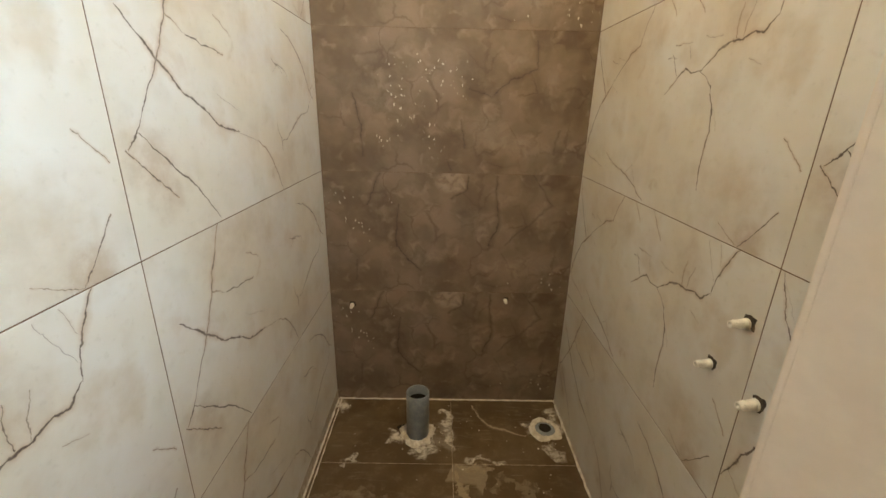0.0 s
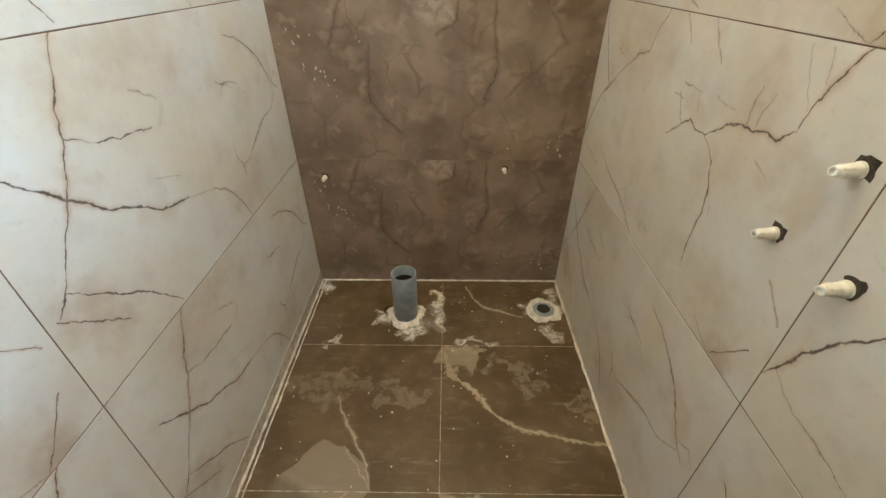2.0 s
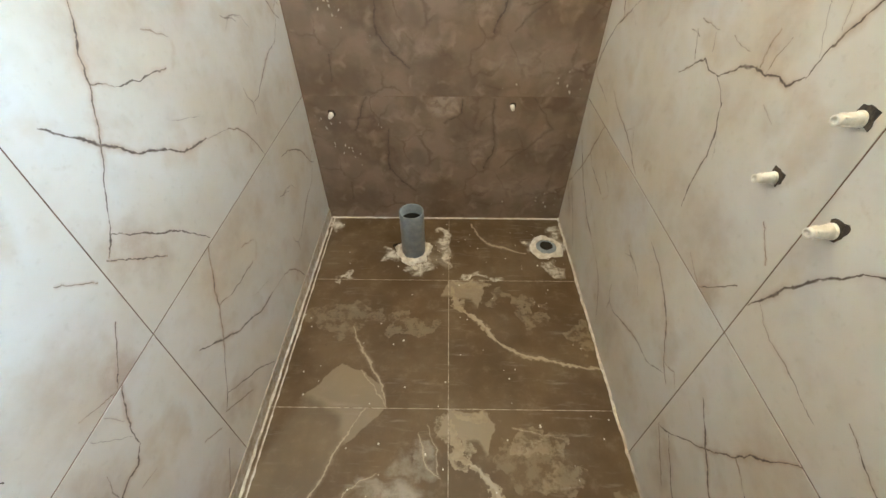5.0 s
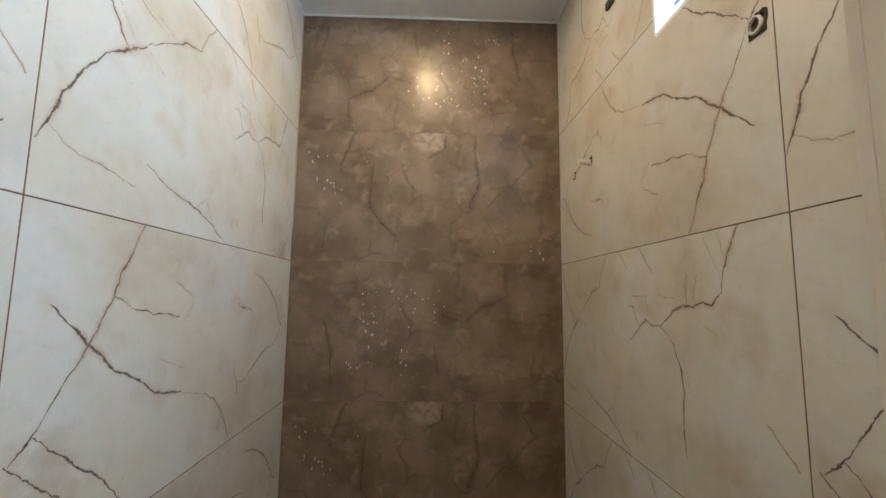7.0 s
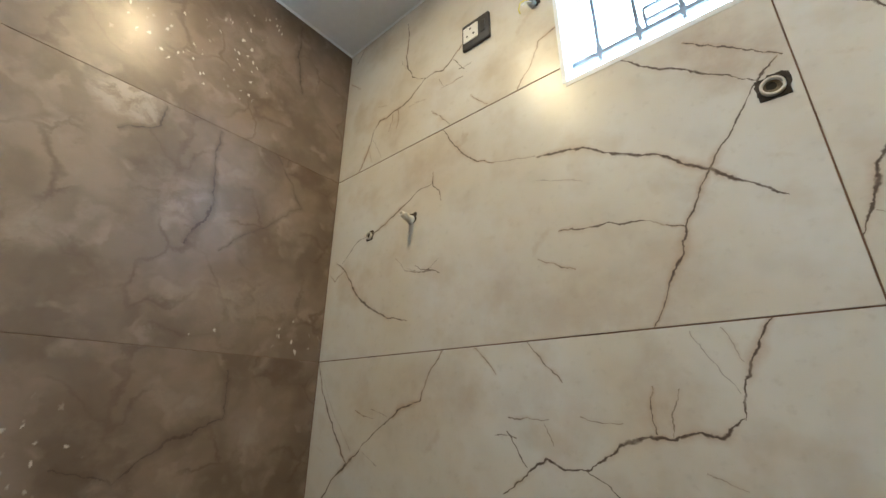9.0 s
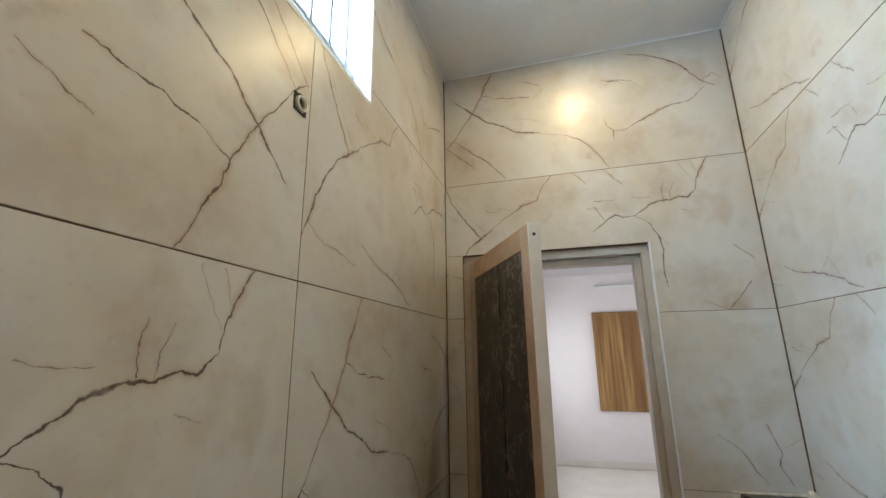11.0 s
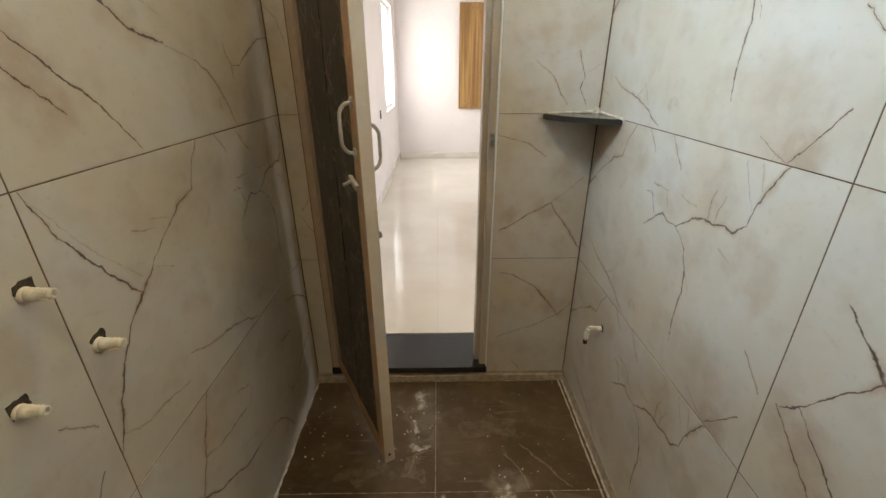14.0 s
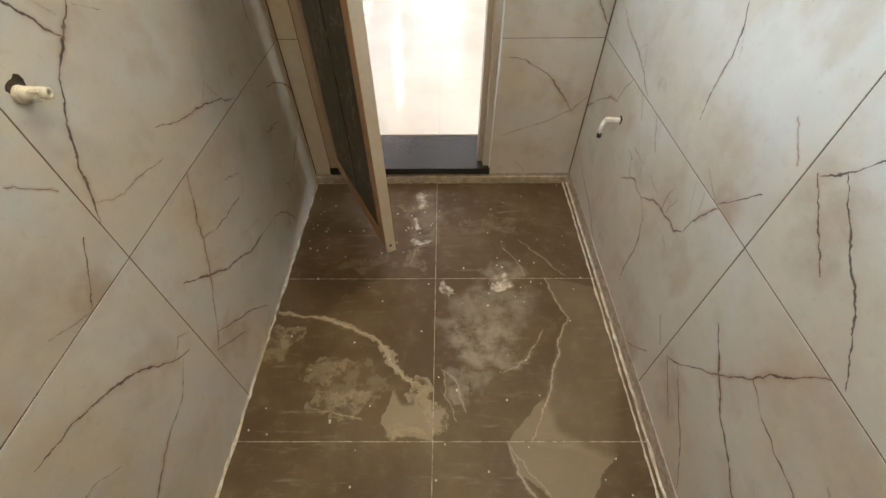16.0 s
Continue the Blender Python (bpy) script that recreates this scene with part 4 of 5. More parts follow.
# ---- the high window ----
setting("window_reveal_sill", boxed((W - 0.001, y0, z0 - 0.010), (W + WALL, y1, z0 + 0.002)), REVEAL, "white sill of the high window")
setting("window_reveal_north", boxed((W - 0.001, y1 - 0.002, z0), (W + WALL, y1 + 0.008, z1)), REVEAL, "white reveal of the high window")
setting("window_reveal_south", boxed((W - 0.001, y0 - 0.008, z0), (W + WALL, y0 + 0.002, z1)), REVEAL, "white reveal of the high window")
setting("window_reveal_head", boxed((W - 0.001, y0, z1 - 0.002), (W + WALL, y1, z1 + 0.008)), REVEAL, "white head of the high window")
window = tagged(thing("window_1", "high ventilation window with grey grille bars and tilted glass", "window"), kind="structure")
GX = W + 0.055                       # plane of the grille
for rail_z in (z0 + 0.086, z1 - 0.086):
    part("grille_rail", boxed((GX - 0.004, y0 + 0.003, rail_z - 0.006), (GX + 0.004, y1 - 0.003, rail_z + 0.006), 0.001), STEEL_PAINT, window, "flat grey rail of the grille")
for k in range(7):
    by = 1.350 - k * 0.0855
    part("grille_bar", boxed((GX - 0.0042, by - 0.0042, z0 + 0.064), (GX + 0.0042, by + 0.0042, z1 - 0.064), 0.001), STEEL_PAINT, window)
    for rail_z in (z0 + 0.094, z1 - 0.102):
        part("weld", boxed((GX - 0.0046, by - 0.007, rail_z - 0.002), (GX + 0.0046, by + 0.007, rail_z + 0.010), 0.0015), STEEL_PAINT, window, "small lump of weld")
for za, zb in ((z0 + 0.090, z0 + 0.145), (z1 - 0.145, z1 - 0.090)):
    ya, yb = 1.248, 1.184
    bm = bmesh.new()
    for p, q in (((ya - 0.003, za), (ya + 0.003, zb)), ((yb, zb - 0.003), (ya, zb + 0.003)), ((yb, za + 0.018), (ya, za + 0.023))):
        box_bm(bm, (GX - 0.003, p[0], p[1]), (GX + 0.003, q[0], q[1]))
    part("grille_square", bm, STEEL_PAINT, window, "small square motif between the bars")
for k in range(3):
    part("pane", boxed((GX + 0.060, y0 + 0.012, z0 + 0.03 + 0.16 * k), (GX + 0.064, y1 - 0.012, z0 + 0.175 + 0.16 * k), 0, None), GLASS, window, "pale blue glass louvre").visible_shadow = False
backdrop = tagged(part("backdrop", boxed((W + 1.6, -1.2, 1.6), (W + 1.62, 3.6, 6.0)), SKY, None, "bright hazy daylight outside the window"), category="backdrop", kind="structure")

# ---- the outer room ----
OX0, OX1, OY0, OH = -2.9, 1.222, -5.15, 3.25
owy0, owy1, owz0, owz1 = -4.70, -3.62, 0.93, 2.17
setting("outer_floor", boxed((OX0, OY0, OUT_Z - 0.11), (OX1, -0.262, OUT_Z - 0.010)), PALE_GROUT, "floor of the outer room in glossy ivory tiles")
bm = bmesh.new()
for a, b in (((OY0, 0), (owy0, OH)), ((owy1, 0), (-WALL - 0.012, OH)), ((owy0, 0), (owy1, owz0)), ((owy0, owz1), (owy1, OH))):
    box_bm(bm, (OX1, a[0], a[1]), (OX1 + 0.2, b[0], b[1]))
setting("wall_outer_east", bm, OUTER_WALL, "pale painted wall of the outer room with a window")
setting("wall_outer_south", boxed((OX0 - 0.1, OY0 - 0.2, 0), (OX1 + 0.2, OY0, OH)), OUTER_WALL, "pale pinkish far wall of the outer room")
# out of view: this west wall and its wide opening are added
bm = bmesh.new()
for a, b in (((OY0, 0), (-3.9, OH)), ((-1.3, 0), (-WALL - 0.012, OH)), ((-3.9, 2.45), (-1.3, OH)), ((-3.9, 0), (-1.3, 0.55))):
    box_bm(bm, (OX0 - 0.2, a[0], a[1]), (OX0, b[0], b[1]))
setting("wall_outer_west", bm, OUTER_WALL, "unseen pale west wall of the outer room with an added wide opening")
setting("ceiling_outer", boxed((OX0 - 0.2, OY0 - 0.2, OH), (OX1 + 0.2, -WALL - 0.001, OH + 0.12)), CEILING, "white ceiling of the outer room")
setting("loft_slab", boxed((OX0, -1.20, 2.215), (OX1, -WALL - 0.013, 2.315), 0.004), LOFT_PAINT, "white painted loft slab over the doorway in the outer room")
setting("baseboard", boxed((OX0, OY0, OUT_Z - 0.01), (OX1 - 0.012, OY0 + 0.010, OUT_Z + 0.085), 0.002), IVORY, "ivory tile skirting of the far wall")
setting("baseboard_east", boxed((OX1 - 0.010, OY0 + 0.012, OUT_Z - 0.01), (OX1, -WALL - 0.02, OUT_Z + 0.085), 0.002), IVORY, "ivory tile skirting beside the window")
tagged(part("backdrop_outer", boxed((OX1 + 0.9, -7.0, -0.5), (OX1 + 0.92, -1.6, 4.0)), SKY, None, "bright hazy daylight outside the window"), category="backdrop", kind="structure")
window_2 = tagged(thing("window_2", "bright side window of the outer room with white frame", "window"), kind="structure")
for a, b in (((owy0, owz0), (owy0 + 0.04, owz1)), ((owy1 - 0.04, owz0), (owy1, owz1)), ((owy0 + 0.04, owz0), (owy1 - 0.04, owz0 + 0.04)), ((owy0 + 0.04, owz1 - 0.04), (owy1 - 0.04, owz1)), (((owy0 + owy1) / 2 - 0.02, owz0 + 0.04), ((owy0 + owy1) / 2 + 0.02, owz1 - 0.04))):
    part("window_frame", boxed((OX1 + 0.05, a[0], a[1]), (OX1 + 0.09, b[0], b[1]), 0.003), REVEAL, window_2, "white frame member")

cabinet = thing("wall_cabinet", "honey wood laminate cabinet shutter on the far pale wall", "cabinet")
cx0, cx1, cz0, cz1 = -0.45, 0.283, 0.845, 2.275
part("body", boxed((cx0, OY0, cz0), (cx1, OY0 + 0.045, cz1), 0.003), WOOD, cabinet, "dark honey carcass edge")
for xa, xb in ((cx0 + 0.01, (cx0 + cx1) / 2 - 0.002), ((cx0 + cx1) / 2 + 0.002, cx1 - 0.01)):
    door = part("door", boxed((xa, OY0 + 0.046, cz0 + 0.01), (xb, OY0 + 0.064, cz1 - 0.01), 0.003), WOOD, cabinet, "grained shutter with a raised frame")
    for p, q in (((xa + 0.05, cz0 + 0.07), (xa + 0.065, cz1 - 0.07)), ((xb - 0.065, cz0 + 0.07), (xb - 0.05, cz1 - 0.07)), ((xa + 0.066, cz0 + 0.07), (xb - 0.066, cz0 + 0.085)), ((xa + 0.066, cz1 - 0.085), (xb - 0.066, cz1 - 0.07))):
        part("moulding", boxed((p[0], OY0 + 0.0641, p[1]), (q[0], OY0 + 0.072, q[1]), 0.002), WOOD, door, "thin raised moulding")
tube_light = thing("tube_light", "slim white unlit tube light on the far wall", "lamp")
part("batten", boxed((-0.55, OY0, 2.665), (0.205, OY0 + 0.035, 2.695), 0.004), REVEAL, tube_light)
part("tube", tube([(-0.53, OY0 + 0.05, 2.675), (0.19, OY0 + 0.05, 2.675)], 0.010), REVEAL, tube_light, "white glass tube")
switch_2 = thing("wall_switch", "small dark switch plate on the pale side wall", "switch")
part("plate", boxed((OX1 - 0.010, -3.04, 0.925), (OX1, -2.98, 1.01), 0.002), PLATE, switch_2)

# ---- small things of the bathroom ----
shelf = thing("corner_shelf", "dark polished granite corner shelf grouted into the tiled corner", "shelf")
SZ = 1.262
bm = bmesh.new()
outline = [(0.001, 0.001), (0.213, 0.001), (0.211, 0.022)] + [(0.172, 0.092), (0.140, 0.133), (0.096, 0.170), (0.022, 0.219), (0.001, 0.221)]
low = [bm.verts.new((x, y, SZ - 0.020)) for x, y in outline]
top = [bm.verts.new((x, y, SZ)) for x, y in outline]
bm.faces.new(top), bm.faces.new(list(reversed(low)))
for i in range(len(outline)):
    j = (i + 1) % len(outline)
    bm.faces.new((low[i], low[j], top[j], top[i]))
bmesh.ops.bevel(bm, geom=list(bm.edges), offset=0.0015, segments=1, affect="EDGES")
part("slab", bm, SHELF_TOP, shelf)
part("grout_bead", tube([(0.003, 0.232, SZ + 0.001), (0.004, 0.12, SZ + 0.002), (0.006, 0.006, SZ + 0.006), (0.12, 0.004, SZ + 0.002), (0.228, 0.003, SZ + 0.000)], 0.0045, 8), CEMENT, shelf, "white grout bead along both walls")
part("grout_lump", rough_disc(0.016, 0.020, 0.3, 14, 0, 3), CEMENT, shelf, "lump of white grout in the corner").location = (0.012, 0.012, SZ)
part("grout_lump", boxed((0.213, 0.000, SZ - 0.022), (0.232, 0.006, SZ + 0.004), 0.002), CEMENT, shelf, "dab of white grout at the shelf end")


def jagged_hole(size, seed, m, parent, tall=1.0):
    """The broken cut in a tile round an outlet: a shallow plate with an uneven outline, its dark colour standing in for
    the shade in the cut.
    """
    r = random.Random(seed)
    bm = bmesh.new()
    ring = []
    for i in range(18):
        a = 2 * math.pi * i / 18
        k = size / max(abs(math.cos(a)), abs(math.sin(a))) ** 0.7 * r.uniform(0.74, 1.12)
        ring.append((k * math.cos(a), k * math.sin(a) * tall))
    a, b = [bm.verts.new((x, y, -0.004)) for x, y in ring], [bm.verts.new((x, y, 0.0012)) for x, y in ring]
    c = [bm.verts.new((x * 0.7, y * 0.7, 0.0016)) for x, y in ring]
    for i in range(18):
        j = (i + 1) % 18
        bm.faces.new((a[i], a[j], b[j], b[i]))
        bm.faces.new((b[i], b[j], c[j], c[i]))
    bm.faces.new(c)
    bmesh.ops.transform(bm, matrix=m, verts=bm.verts)
    return part("cut_edge", bm, HOLE_EDGE, parent, "rough plate coloured dark for the shade in the broken cut")


def onto(wall, y, z):
    """Local z stands out of the wall at (y, z), local y points up."""
    if wall == "east":
        return Matrix.Translation((W, y, z)) @ Matrix(((0, 0, -1, 0), (-1, 0, 0, 0), (0, 1, 0, 0), (0, 0, 0, 1)))
    if wall == "west":
        return Matrix.Translation((0, y, z)) @ Matrix(((0, 0, 1, 0), (1, 0, 0, 0), (0, 1, 0, 0), (0, 0, 0, 1)))
    return Matrix.Translation((y, D, z)) @ Matrix(((1, 0, 0, 0), (0, 0, -1, 0), (0, 1, 0, 0), (0, 0, 0, 1)))


def pipe_plug(wall, y, z, size, long, tilt, label, seed, group="capped water outlets in the wall"):
    m = onto(wall, y, z)
    plug = thing("pipe_plug", label, "pipe plug", m, group)
    off = Matrix.Translation((size * 0.16, size * 0.24, 0))
    jagged_hole(size * 0.72, seed, off, plug)
    k = size / 0.03
    lean = Matrix.Rotation(radians(tilt), 4, "Y")
    part("collar", lathe([(0, -0.003), (0.0160 * k, -0.003), (0.0160 * k, 0.004), (0.0152 * k, 0.006), (0, 0.0065)], 22, lean), WHITE_PVC, plug, "round collar of the plug", True)
    part("stem", lathe([(0, 0.004), (0.0142 * k, 0.004), (0.0134 * k, 0.018), (0.0112 * k, 0.020), (0.0100 * k, long * 0.80), (0.0105 * k, long * 0.82), (0.0103 * k, long), (0.0055 * k, long + 0.0005), (0.0050 * k, long - 0.004), (0, long - 0.004)], 22, lean), WHITE_PVC, plug, "tapered off-white stem", True)
    for i in range(4):
        a = math.pi / 4 + i * math.pi / 2
        fin = boxed((0.0085 * k, -0.0013, 0.018), (0.0128 * k, 0.0013, long * 0.80), 0.0004, lean @ Matrix.Rotation(a, 4, "Z"))
        part("rib", fin, WHITE_PVC, plug, "moulded rib on the stem")
    return plug


pipe_plug("east", 1.098, 1.120, 0.0235, 0.041, 6, "off-white plug in a rough dark cut beside the tile joint", 11)
pipe_plug("east", 1.172, 0.972, 0.0225, 0.038, 4, "smaller off-white plug in a dark cut in the marble tile", 12)
pipe_plug("east", 1.020, 0.976, 0.0250, 0.042, 6, "off-white plug in a torn dark cut over the tile joint", 13)
pipe_plug("east", 1.882, 2.214, 0.022, 0.050, 10, "short off-white plug high on the cream wall", 14)
pipe_plug("north", 0.108, 0.578, 0.021, 0.034, 0, "tiny white plug in the brown tiled wall", 15)
pipe_plug("north", 0.893, 0.618, 0.019, 0.032, 0, "tiny white plug in the brown tiled wall", 16)
wp = pipe_plug("west", 0.330, 0.520, 0.018, 0.050, -10, "white plug with a hanging stub low on the cream wall", 17)
part("hanging_stub", tube([(0.002, 0.0, 0.05), (0.004, -0.016, 0.056), (0.003, -0.036, 0.056)], 0.0085, 12), WHITE_PVC, wp, "hanging white stub")
part("stub_tip", tube([(0.003, -0.050, 0.056), (0.003, -0.062, 0.056)], 0.008, 10), DARK, wp, "dark end of the stub")
part("strap", tube([(0.003, -0.036, 0.056), (0.003, -0.050, 0.056)], 0.002, 6), WHITE_PVC, wp, "thin link")


def open_socket(y, z, size, label, name="pipe_outlet"):
    m = onto("east", y, z)
    out = thing(name, label, "pipe outlet", m)
    # solid plate, its dark colour gives the shade of an open cut
    bm = bmesh.new()
    box_bm(bm, (-size, -size, -0.004), (size, size, 0.0012))
    part("cut_square", bm, HOLE_EDGE, out, "plate coloured dark for the shade in the square cut")
    r = size * 0.82
    part("pipe_end", lathe([(r * 0.74, -0.003), (r * 0.76, 0.006), (r * 0.80, 0.008), (r * 0.94, 0.008), (r, 0.006), (r, -0.003), (r * 0.74, -0.003)], 30), WHITE_PVC, out, "off-white pipe end", True)
    # two flat discs close the pipe; their dark colours paint its inner shade
    part("pipe_inside", lathe([(0, 0.0014), (r * 0.735, 0.0014), (r * 0.735, 0.0022), (0, 0.0022)], 30), PIPE_INSIDE, out, "dark insert, the shade of the pipe's inside in its colour")
    part("pipe_depth_shade", rough_disc(r * 0.42, 0.0006, 0.1, 20, 0, 4), DARK, out, "dark disc painted for the shade deep in the pipe").location = (-r * 0.08, r * 0.10, 0.0022)
    jagged_hole(size * 1.12, 5, Matrix.Translation((size * 0.1, 0, -0.0004)), out)
    return out


open_socket(1.093, 2.214, 0.0205, "open off-white pipe end in a dark square cut, cream wall")
open_socket(2.054, 2.212, 0.014, "small open pipe end in a dark square cut", "water_outlet")

switch = thing("socket_plate", "dark grey electrical plate with a white three-pin socket", "socket", onto("east", 1.650, 2.728))
part("plate", boxed((-0.046, -0.046, -0.002), (0.046, 0.046, 0.009), 0.003), PLATE, switch)
sock = part("socket", boxed((-0.040, -0.024, 0.0085), (0.010, 0.030, 0.012), 0.002), SOCKET, switch, "white socket insert")
# solid dark dots paint the shade in the pin holes
for px, py in ((-0.015, 0.017), (-0.026, -0.006), (-0.004, -0.006)):
    part("pin_hole", tube([(px, py, 0.0118), (px, py, 0.0124)], 0.0034, 10), DARK, sock, "dark dot painted for the shade in a pin hole")
part("button", boxed((0.017, -0.018, 0.0088), (0.034, 0.022, 0.0115), 0.002), PLATE, switch, "dark rocker")
jbox = thing("wire_outlet", "small dark cut with grey conduit and yellow wire loop", "wire outlet", onto("east", 1.472, 2.700))
jagged_hole(0.017, 21, Matrix.Translation((0.004, 0.004, 0)), jbox)
part("conduit_end", lathe([(0.006, -0.002), (0.006, 0.014), (0.010, 0.014), (0.010, -0.002), (0.006, -0.002)], 16, Matrix.Translation((-0.003, -0.002, 0))), STEEL, jbox, "grey conduit end", True)
part("wire", tube([(-0.004, 0, 0.010), (-0.014, 0.004, 0.022), (-0.026, -0.002, 0.026), (-0.034, -0.016, 0.022), (-0.033, -0.024, 0.016)], 0.0014, 6), YELLOW, jbox, "loop of yellow wire")
part("wire", tube([(-0.002, 0, 0.010), (-0.010, -0.006, 0.024), (-0.022, -0.016, 0.028)], 0.0014, 6), SOCKET, jbox, "stub of white wire")

for spot_y in (0.42, 1.69):
    spot = thing("downlight", "small round warm downlight in the white ceiling", "lamp", pose(0.59, spot_y, H), "ceiling downlights")
    part("ring", lathe([(0.036, 0.0), (0.036, -0.004), (0.048, -0.004), (0.052, 0.0), (0.036, 0.0)], 30), SOCKET, spot, "white trim ring", True)

# floor waste pipe and drain
waste = thing("waste_pipe", "upright grey plastic waste pipe cemented into the slate floor", "pipe", pose(0.459, 1.985, 0))
part("pipe", lathe([(0.0505, 0.0), (0.0505, 0.248), (0.0515, 0.250), (0.0545, 0.250), (0.0555, 0.248), (0.0552, 0.0), (0.0505, 0.0)], 40), GREY_PVC, waste, "", True)
# near-black lining paints the shade inside the pipe
part("pipe_inside", lathe([(0, 0.09), (0.0500, 0.09), (0.0500, 0.2), (0.0503, 0.2), (0.0503, 0.088), (0, 0.088)], 30), DARK, waste, "dark insert, the shade of the pipe's inside in its colour")
part("cement_collar", rough_disc(0.085, 0.016, 0.20, 44, 0.0555, 6), CEMENT, waste, "rough white cement round the pipe's foot")
drain = thing("floor_drain", "open round drain hole ringed with rough white cement", "drain", pose(1.105, 2.022, 0))
part("hole", lathe([(0, 0.0012), (0.050, 0.0012), (0.050, 0.0030), (0, 0.0026)], 34), GREY_PVC, drain, "dark grey pipe mouth")
# flat near-black disc on the pipe mouth paints the shade of its depth
part("hole_shadow", rough_disc(0.031, 0.0012, 0.05, 30, 0, 8), DARK, drain, "dark disc painted for the shade in the drain").location = (0.002, 0.011, 0.0030)
part("cement_collar", rough_disc(0.082, 0.012, 0.16, 44, 0.050, 9), CEMENT, drain, "rough white cement ring")
# no real hole here: the notch's shade is a near-black disc on the floor
patch = thing("notch_shade", "flat dark disc for the shade in an open notch with a pale cement edge, beside the waste pipe", "cement patch", pose(0.385, 2.02, 0))
part("notch", rough_disc(0.030, 0.0016, 0.25, 22, 0, 12), DARK, patch)
rnd = random.Random(9)
crumbs = thing("cement_crumbs", "dried crumbs of white cement on the slate floor", "debris")
bm = bmesh.new()
for _ in range(150):
    if rnd.random() < 0.55:
        cx, cy = rnd.choice([(0.47, 1.93), (1.10, 1.90), (0.62, 2.0), (0.69, 0.30), (0.36, 0.62), (1.13, 0.30)])
        cx, cy = cx + rnd.gauss(0, 0.06), cy + rnd.gauss(0, 0.08)
    else:
        cx, cy = rnd.uniform(0.05, 1.15), rnd.uniform(0.05, 2.2)
    if not (0.04 < cx < W - 0.02 and 0.03 < cy < D - 0.02):
        continue
    s = rnd.uniform(0.0012, 0.0035)
    box_bm(bm, (-s, -s * 0.7, 0), (s, s * 0.7, s * 0.9), 0, Matrix.Translation((cx, cy, 0.0003)) @ Matrix.Rotation(rnd.uniform(0, 3), 4, "Z"))
tagged(part("crumbs", bm, CEMENT, crumbs), kind="stuff")


# ---- tiles ----
def prism(outline, thick=T, chamfer=0.0006):
    """A tile from a counter-clockwise outline of right angles in (u, v): its face at height thick, with small chamfers."""
    bm = bmesh.new()
    n = len(outline)

    def inset(i, d):
        p, q, r = Vector(outline[i - 1]), Vector(outline[i]), Vector(outline[(i + 1) % n])
        a, b = (q - p).normalized(), (r - q).normalized()
        return q + d * (Vector((-a.y, a.x)) + Vector((-b.y, b.x)))

    back = [bm.verts.new((*outline[i], 0)) for i in range(n)]
    low = [bm.verts.new((*outline[i], thick - chamfer)) for i in range(n)]
    top = [bm.verts.new((*inset(i, chamfer), thick)) for i in range(n)]
    bm.faces.new(top)
    for i in range(n):
        j = (i + 1) % n
        bm.faces.new((back[i], back[j], low[j], low[i]))
        bm.faces.new((low[i], low[j], top[j], top[i]))
    return bm


def tile(parent, outline, material, m, turned=False, offset=(0.0, 0.0), world_uv=False, label=""):
    """A wall or floor tile. Its print lies at (u, v) + offset, or turned half round in a whole tile."""
    bm = prism(outline)
    layer = bm.loops.layers.uv.new("UVMap")
    bm.normal_update()
    for f in bm.faces:
        f.material_index = int(abs(f.normal.z) < 0.3)
        for loop in f.loops:
            u, v = loop.vert.co.x + offset[0], loop.vert.co.y + offset[1]
            loop[layer].uv = (1.184 - u, 0.606 - v) if turned else (u, v)
    ob = part("tile", bm, material, parent, label)
    ob.data.materials.append(PALE_GROUT if material is FLOOR else GROUT)
    ob.matrix_parent_inverse = parent.matrix_world.inverted()
    ob.matrix_basis = m
    return ob


G = 0.0012                           # half a joint


def rect(u0, v0, u1, v1):
    return [(u0 + G, v0 + G), (u1 - G, v0 + G), (u1 - G, v1 - G), (u0 + G, v1 - G)]


def wall_axes(wall, origin_y, z):
    """u to the right as seen from inside, v up, thickness out of the wall; the tile's back is T behind the finished face."""
    if wall == "west":
        return Matrix(((0, 0, 1, -T), (1, 0, 0, origin_y), (0, 1, 0, z), (0, 0, 0, 1)))
    if wall == "east":
        return Matrix(((0, 0, -1, W + T), (-1, 0, 0, origin_y), (0, 1, 0, z), (0, 0, 0, 1)))
    if wall == "south":
        return Matrix(((-1, 0, 0, origin_y), (0, 0, 1, -T), (0, 1, 0, z), (0, 0, 0, 1)))
    return Matrix(((1, 0, 0, origin_y), (0, 0, -1, D + T), (0, 1, 0, z), (0, 0, 0, 1)))


A, B = PRINT_A, PRINT_B
ROWS_Z = [BASE + ROW * k for k in range(5)]
TOP = H - ROWS_Z[4]
far_e, far_w = D - SEAM_E, D - SEAM_W
# west wall: the farther, whole column and the nearer one, cut at the door's corner
for k, (far, near) in enumerate([(A, B), (A, B), (A, B), (B, B), (A, B)]):
    v1 = ROW if k < 4 else TOP
    v0 = 0.0 if k else -BASE + 0.004
    tile(wall_west, rect(0, v0, far_w, v1), far, wall_axes("west", SEAM_W, ROWS_Z[k]), offset=(-0.012, 0))
    tile(wall_west, rect(0, v0, SEAM_W, v1), near, wall_axes("west", 0, ROWS_Z[k]), offset=(0.15, 0))
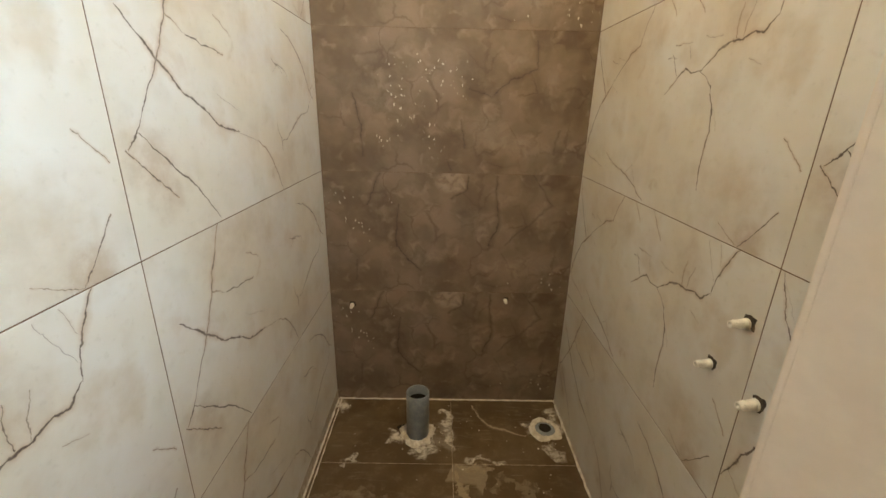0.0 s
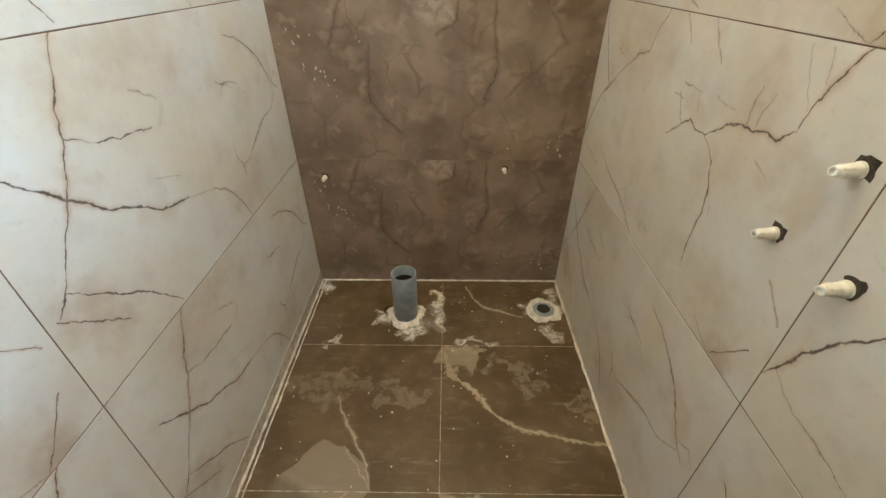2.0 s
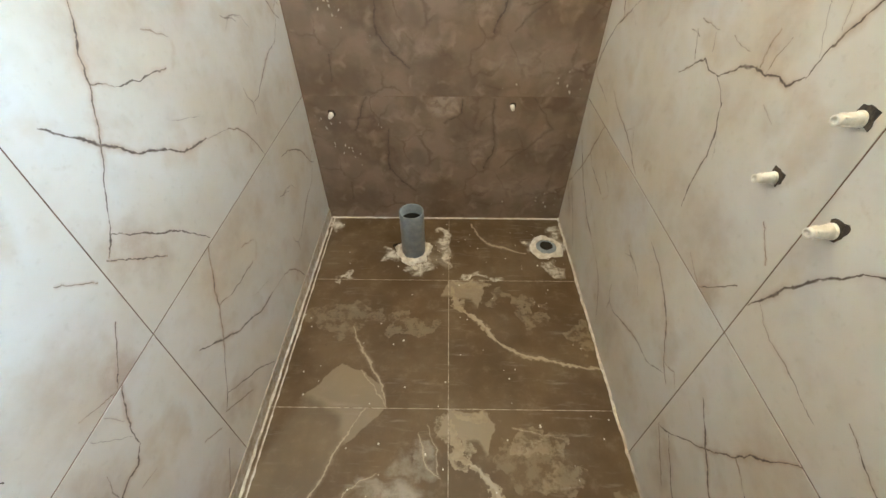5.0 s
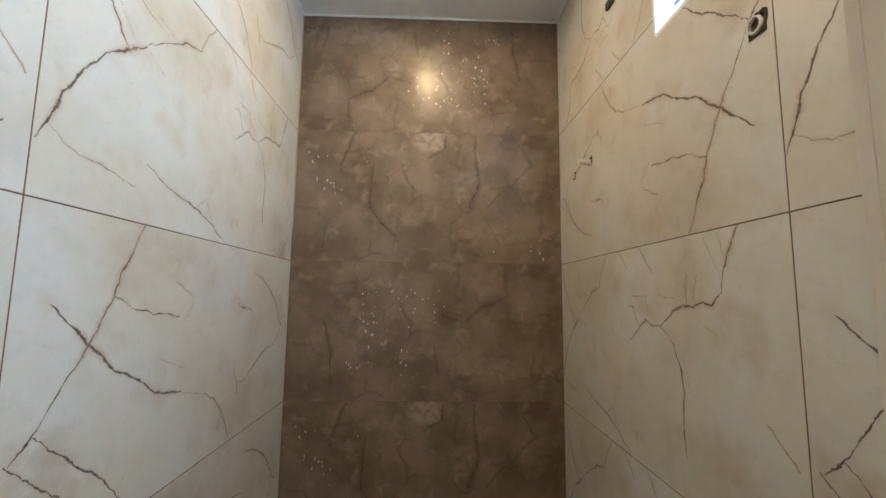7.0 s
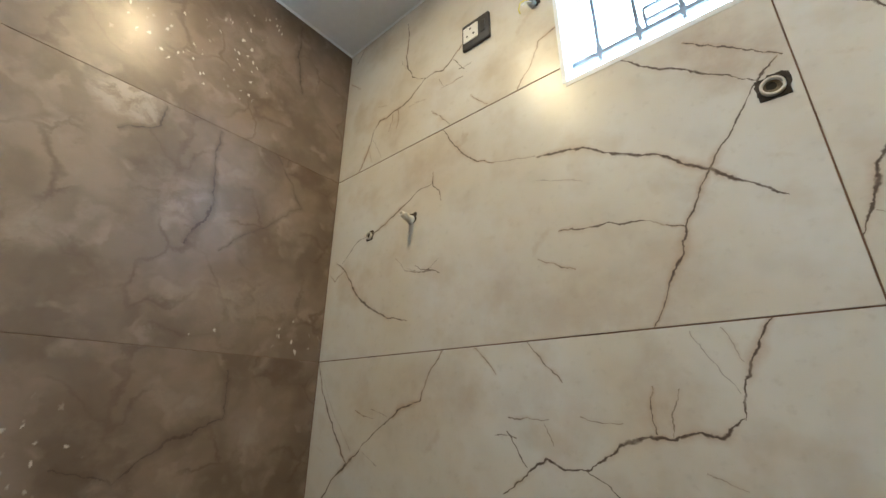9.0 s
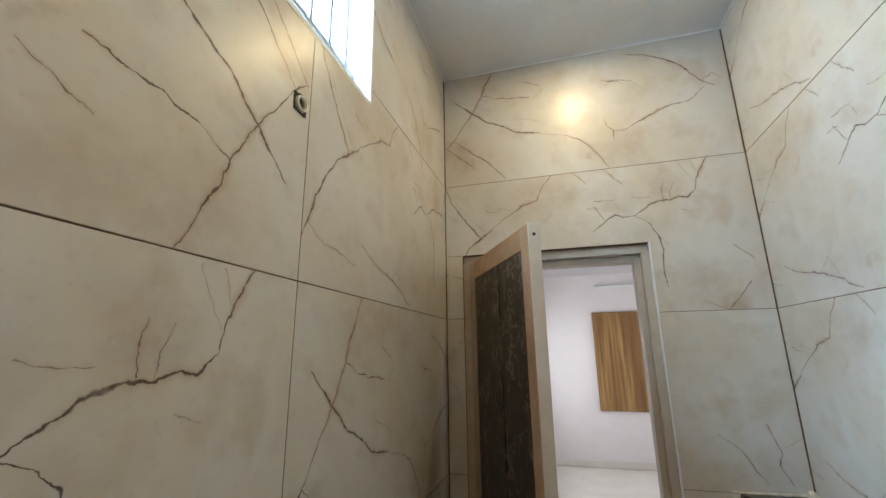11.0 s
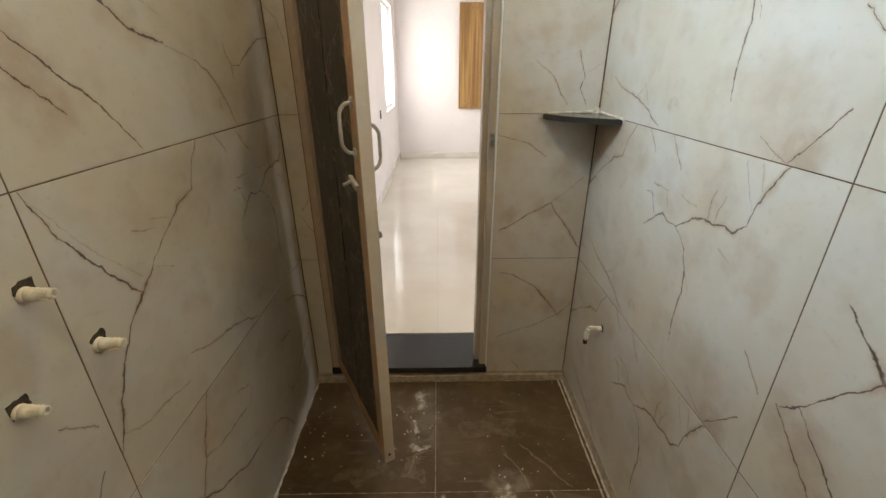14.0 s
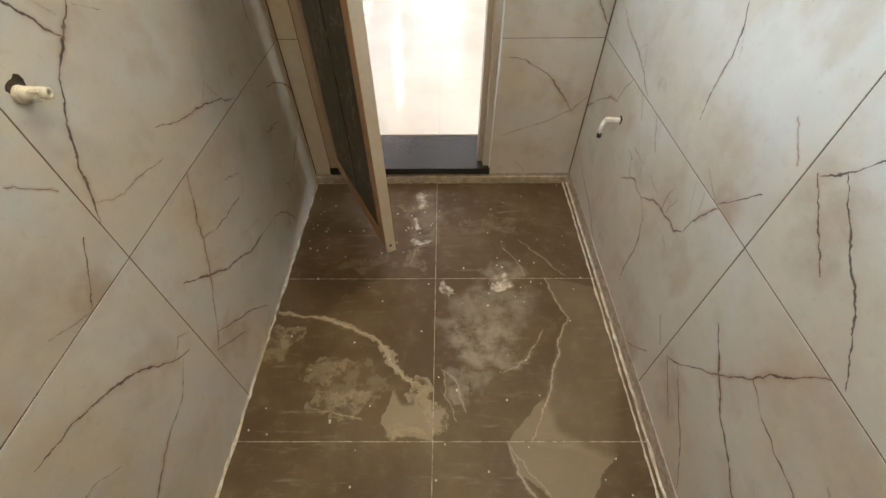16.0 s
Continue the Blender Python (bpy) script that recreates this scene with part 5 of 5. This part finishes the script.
# east wall, with the window cut out of the two upper rows
wu0 = D - WIN[1]                     # in the farther column
for k, (far, near, turn) in enumerate([(A, A, 0), (B, B, 0), (B, A, 0), (A, B, 1), (B, A, 1)]):
    v1 = ROW if k < 4 else TOP
    v0 = 0.0 if k else -BASE + 0.004
    z = ROWS_Z[k]
    far_out, near_out = rect(0, v0, far_e, v1), rect(0, v0, SEAM_E, v1)
    cut_lo, cut_hi = WIN[2] - z, WIN[3] - z
    if k == 3:
        far_out = [(G, G), (far_e - G, G), (far_e - G, cut_lo), (wu0, cut_lo), (wu0, v1 - G), (G, v1 - G)]
        near_out = [(G, G), (SEAM_E - G, G), (SEAM_E - G, v1 - G), (SEAM_E - WIN[0], v1 - G), (SEAM_E - WIN[0], cut_lo), (G, cut_lo)]
    if k == 4:
        far_out = [(G, G), (wu0, G), (wu0, cut_hi), (far_e - G, cut_hi), (far_e - G, v1 - G), (G, v1 - G)]
        near_out = [(SEAM_E - WIN[0], G), (SEAM_E - G, G), (SEAM_E - G, v1 - G), (G, v1 - G), (G, cut_hi), (SEAM_E - WIN[0], cut_hi)]
    tile(wall_east, far_out, far, wall_axes("east", D, z), turned=bool(turn))
    tile(wall_east, near_out, near, wall_axes("east", SEAM_E, z), offset=(-0.008, 0))
# north wall
for k, (mat_tile, turn) in enumerate([(BROWN_P, 0), (BROWN_P, 0), (BROWN_Q, 0), (BROWN_P, 0), (BROWN_Q, 1)]):
    v0 = 0.0 if k else -BASE + 0.004
    G = 0.0005
    tile(wall_north, rect(0.0005, v0, W - 0.0005, ROW if k < 4 else TOP), mat_tile, wall_axes("north", 0, ROWS_Z[k]), turned=bool(turn))
G = 0.0011
# south wall, round the doorway
uL, uR = W - DOOR_R, W - DOOR_L      # the doorway as seen from inside
for k in range(3):
    v0 = 0.0 if k else -BASE + 0.04
    for ua, ub in ((0.003, uL - 0.002), (uR + 0.006, W - 0.003)):
        tile(wall_south, rect(ua, v0, ub, ROW), PRINT_S, wall_axes("south", W, ROWS_Z[k]), offset=(0, ROW * k))
dt = DOOR_T - ROWS_Z[3] + 0.003
tile(wall_south, [(uR + 0.006, G), (W - 0.004, G), (W - 0.004, ROW - G), (0.004, ROW - G), (0.004, dt), (uR + 0.006, dt)], B, wall_axes("south", W, ROWS_Z[3]))
tile(wall_south, rect(0.003, 0, uL - 0.002, dt - 0.001), A, wall_axes("south", W, ROWS_Z[3]), offset=(0.5, 0))
tile(wall_south, rect(0.004, 0, W - 0.004, TOP), A, wall_axes("south", W, ROWS_Z[4]))
# floor
edges_y = [0.016, 0.597, 1.197, 1.800, D - 0.003]
flat = Matrix(((1, 0, 0, 0), (0, 1, 0, 0), (0, 0, 1, -T), (0, 0, 0, 1)))
GF = 0.0013
for ya, yb in zip(edges_y, edges_y[1:]):
    for xa, xb in ((0.008, 0.0195), (0.0235, 0.628), (0.628, W - 0.004)):
        tile(floor, [(xa + GF, ya + GF), (xb - GF, ya + GF), (xb - GF, yb - GF), (xa + GF, yb - GF)], FLOOR, flat, label="" if xa != 0.008 else "narrow edge strip of floor tile")
outer = bpy.data.objects["outer_floor"]
for i in range(7):
    for j in range(8):
        xa, yb = 1.218 - 0.6 * i, -0.274 - 0.6 * j
        xb, ya = max(OX0, xa - 0.6), max(OY0 + 0.01, yb - 0.6)
        if xa - xb > 0.05 and yb - ya > 0.05:
            part("tile", boxed((xb + 0.0004, ya + 0.0004, OUT_Z - 0.010), (xa - 0.0004, yb - 0.0004, OUT_Z), 0), IVORY, outer)
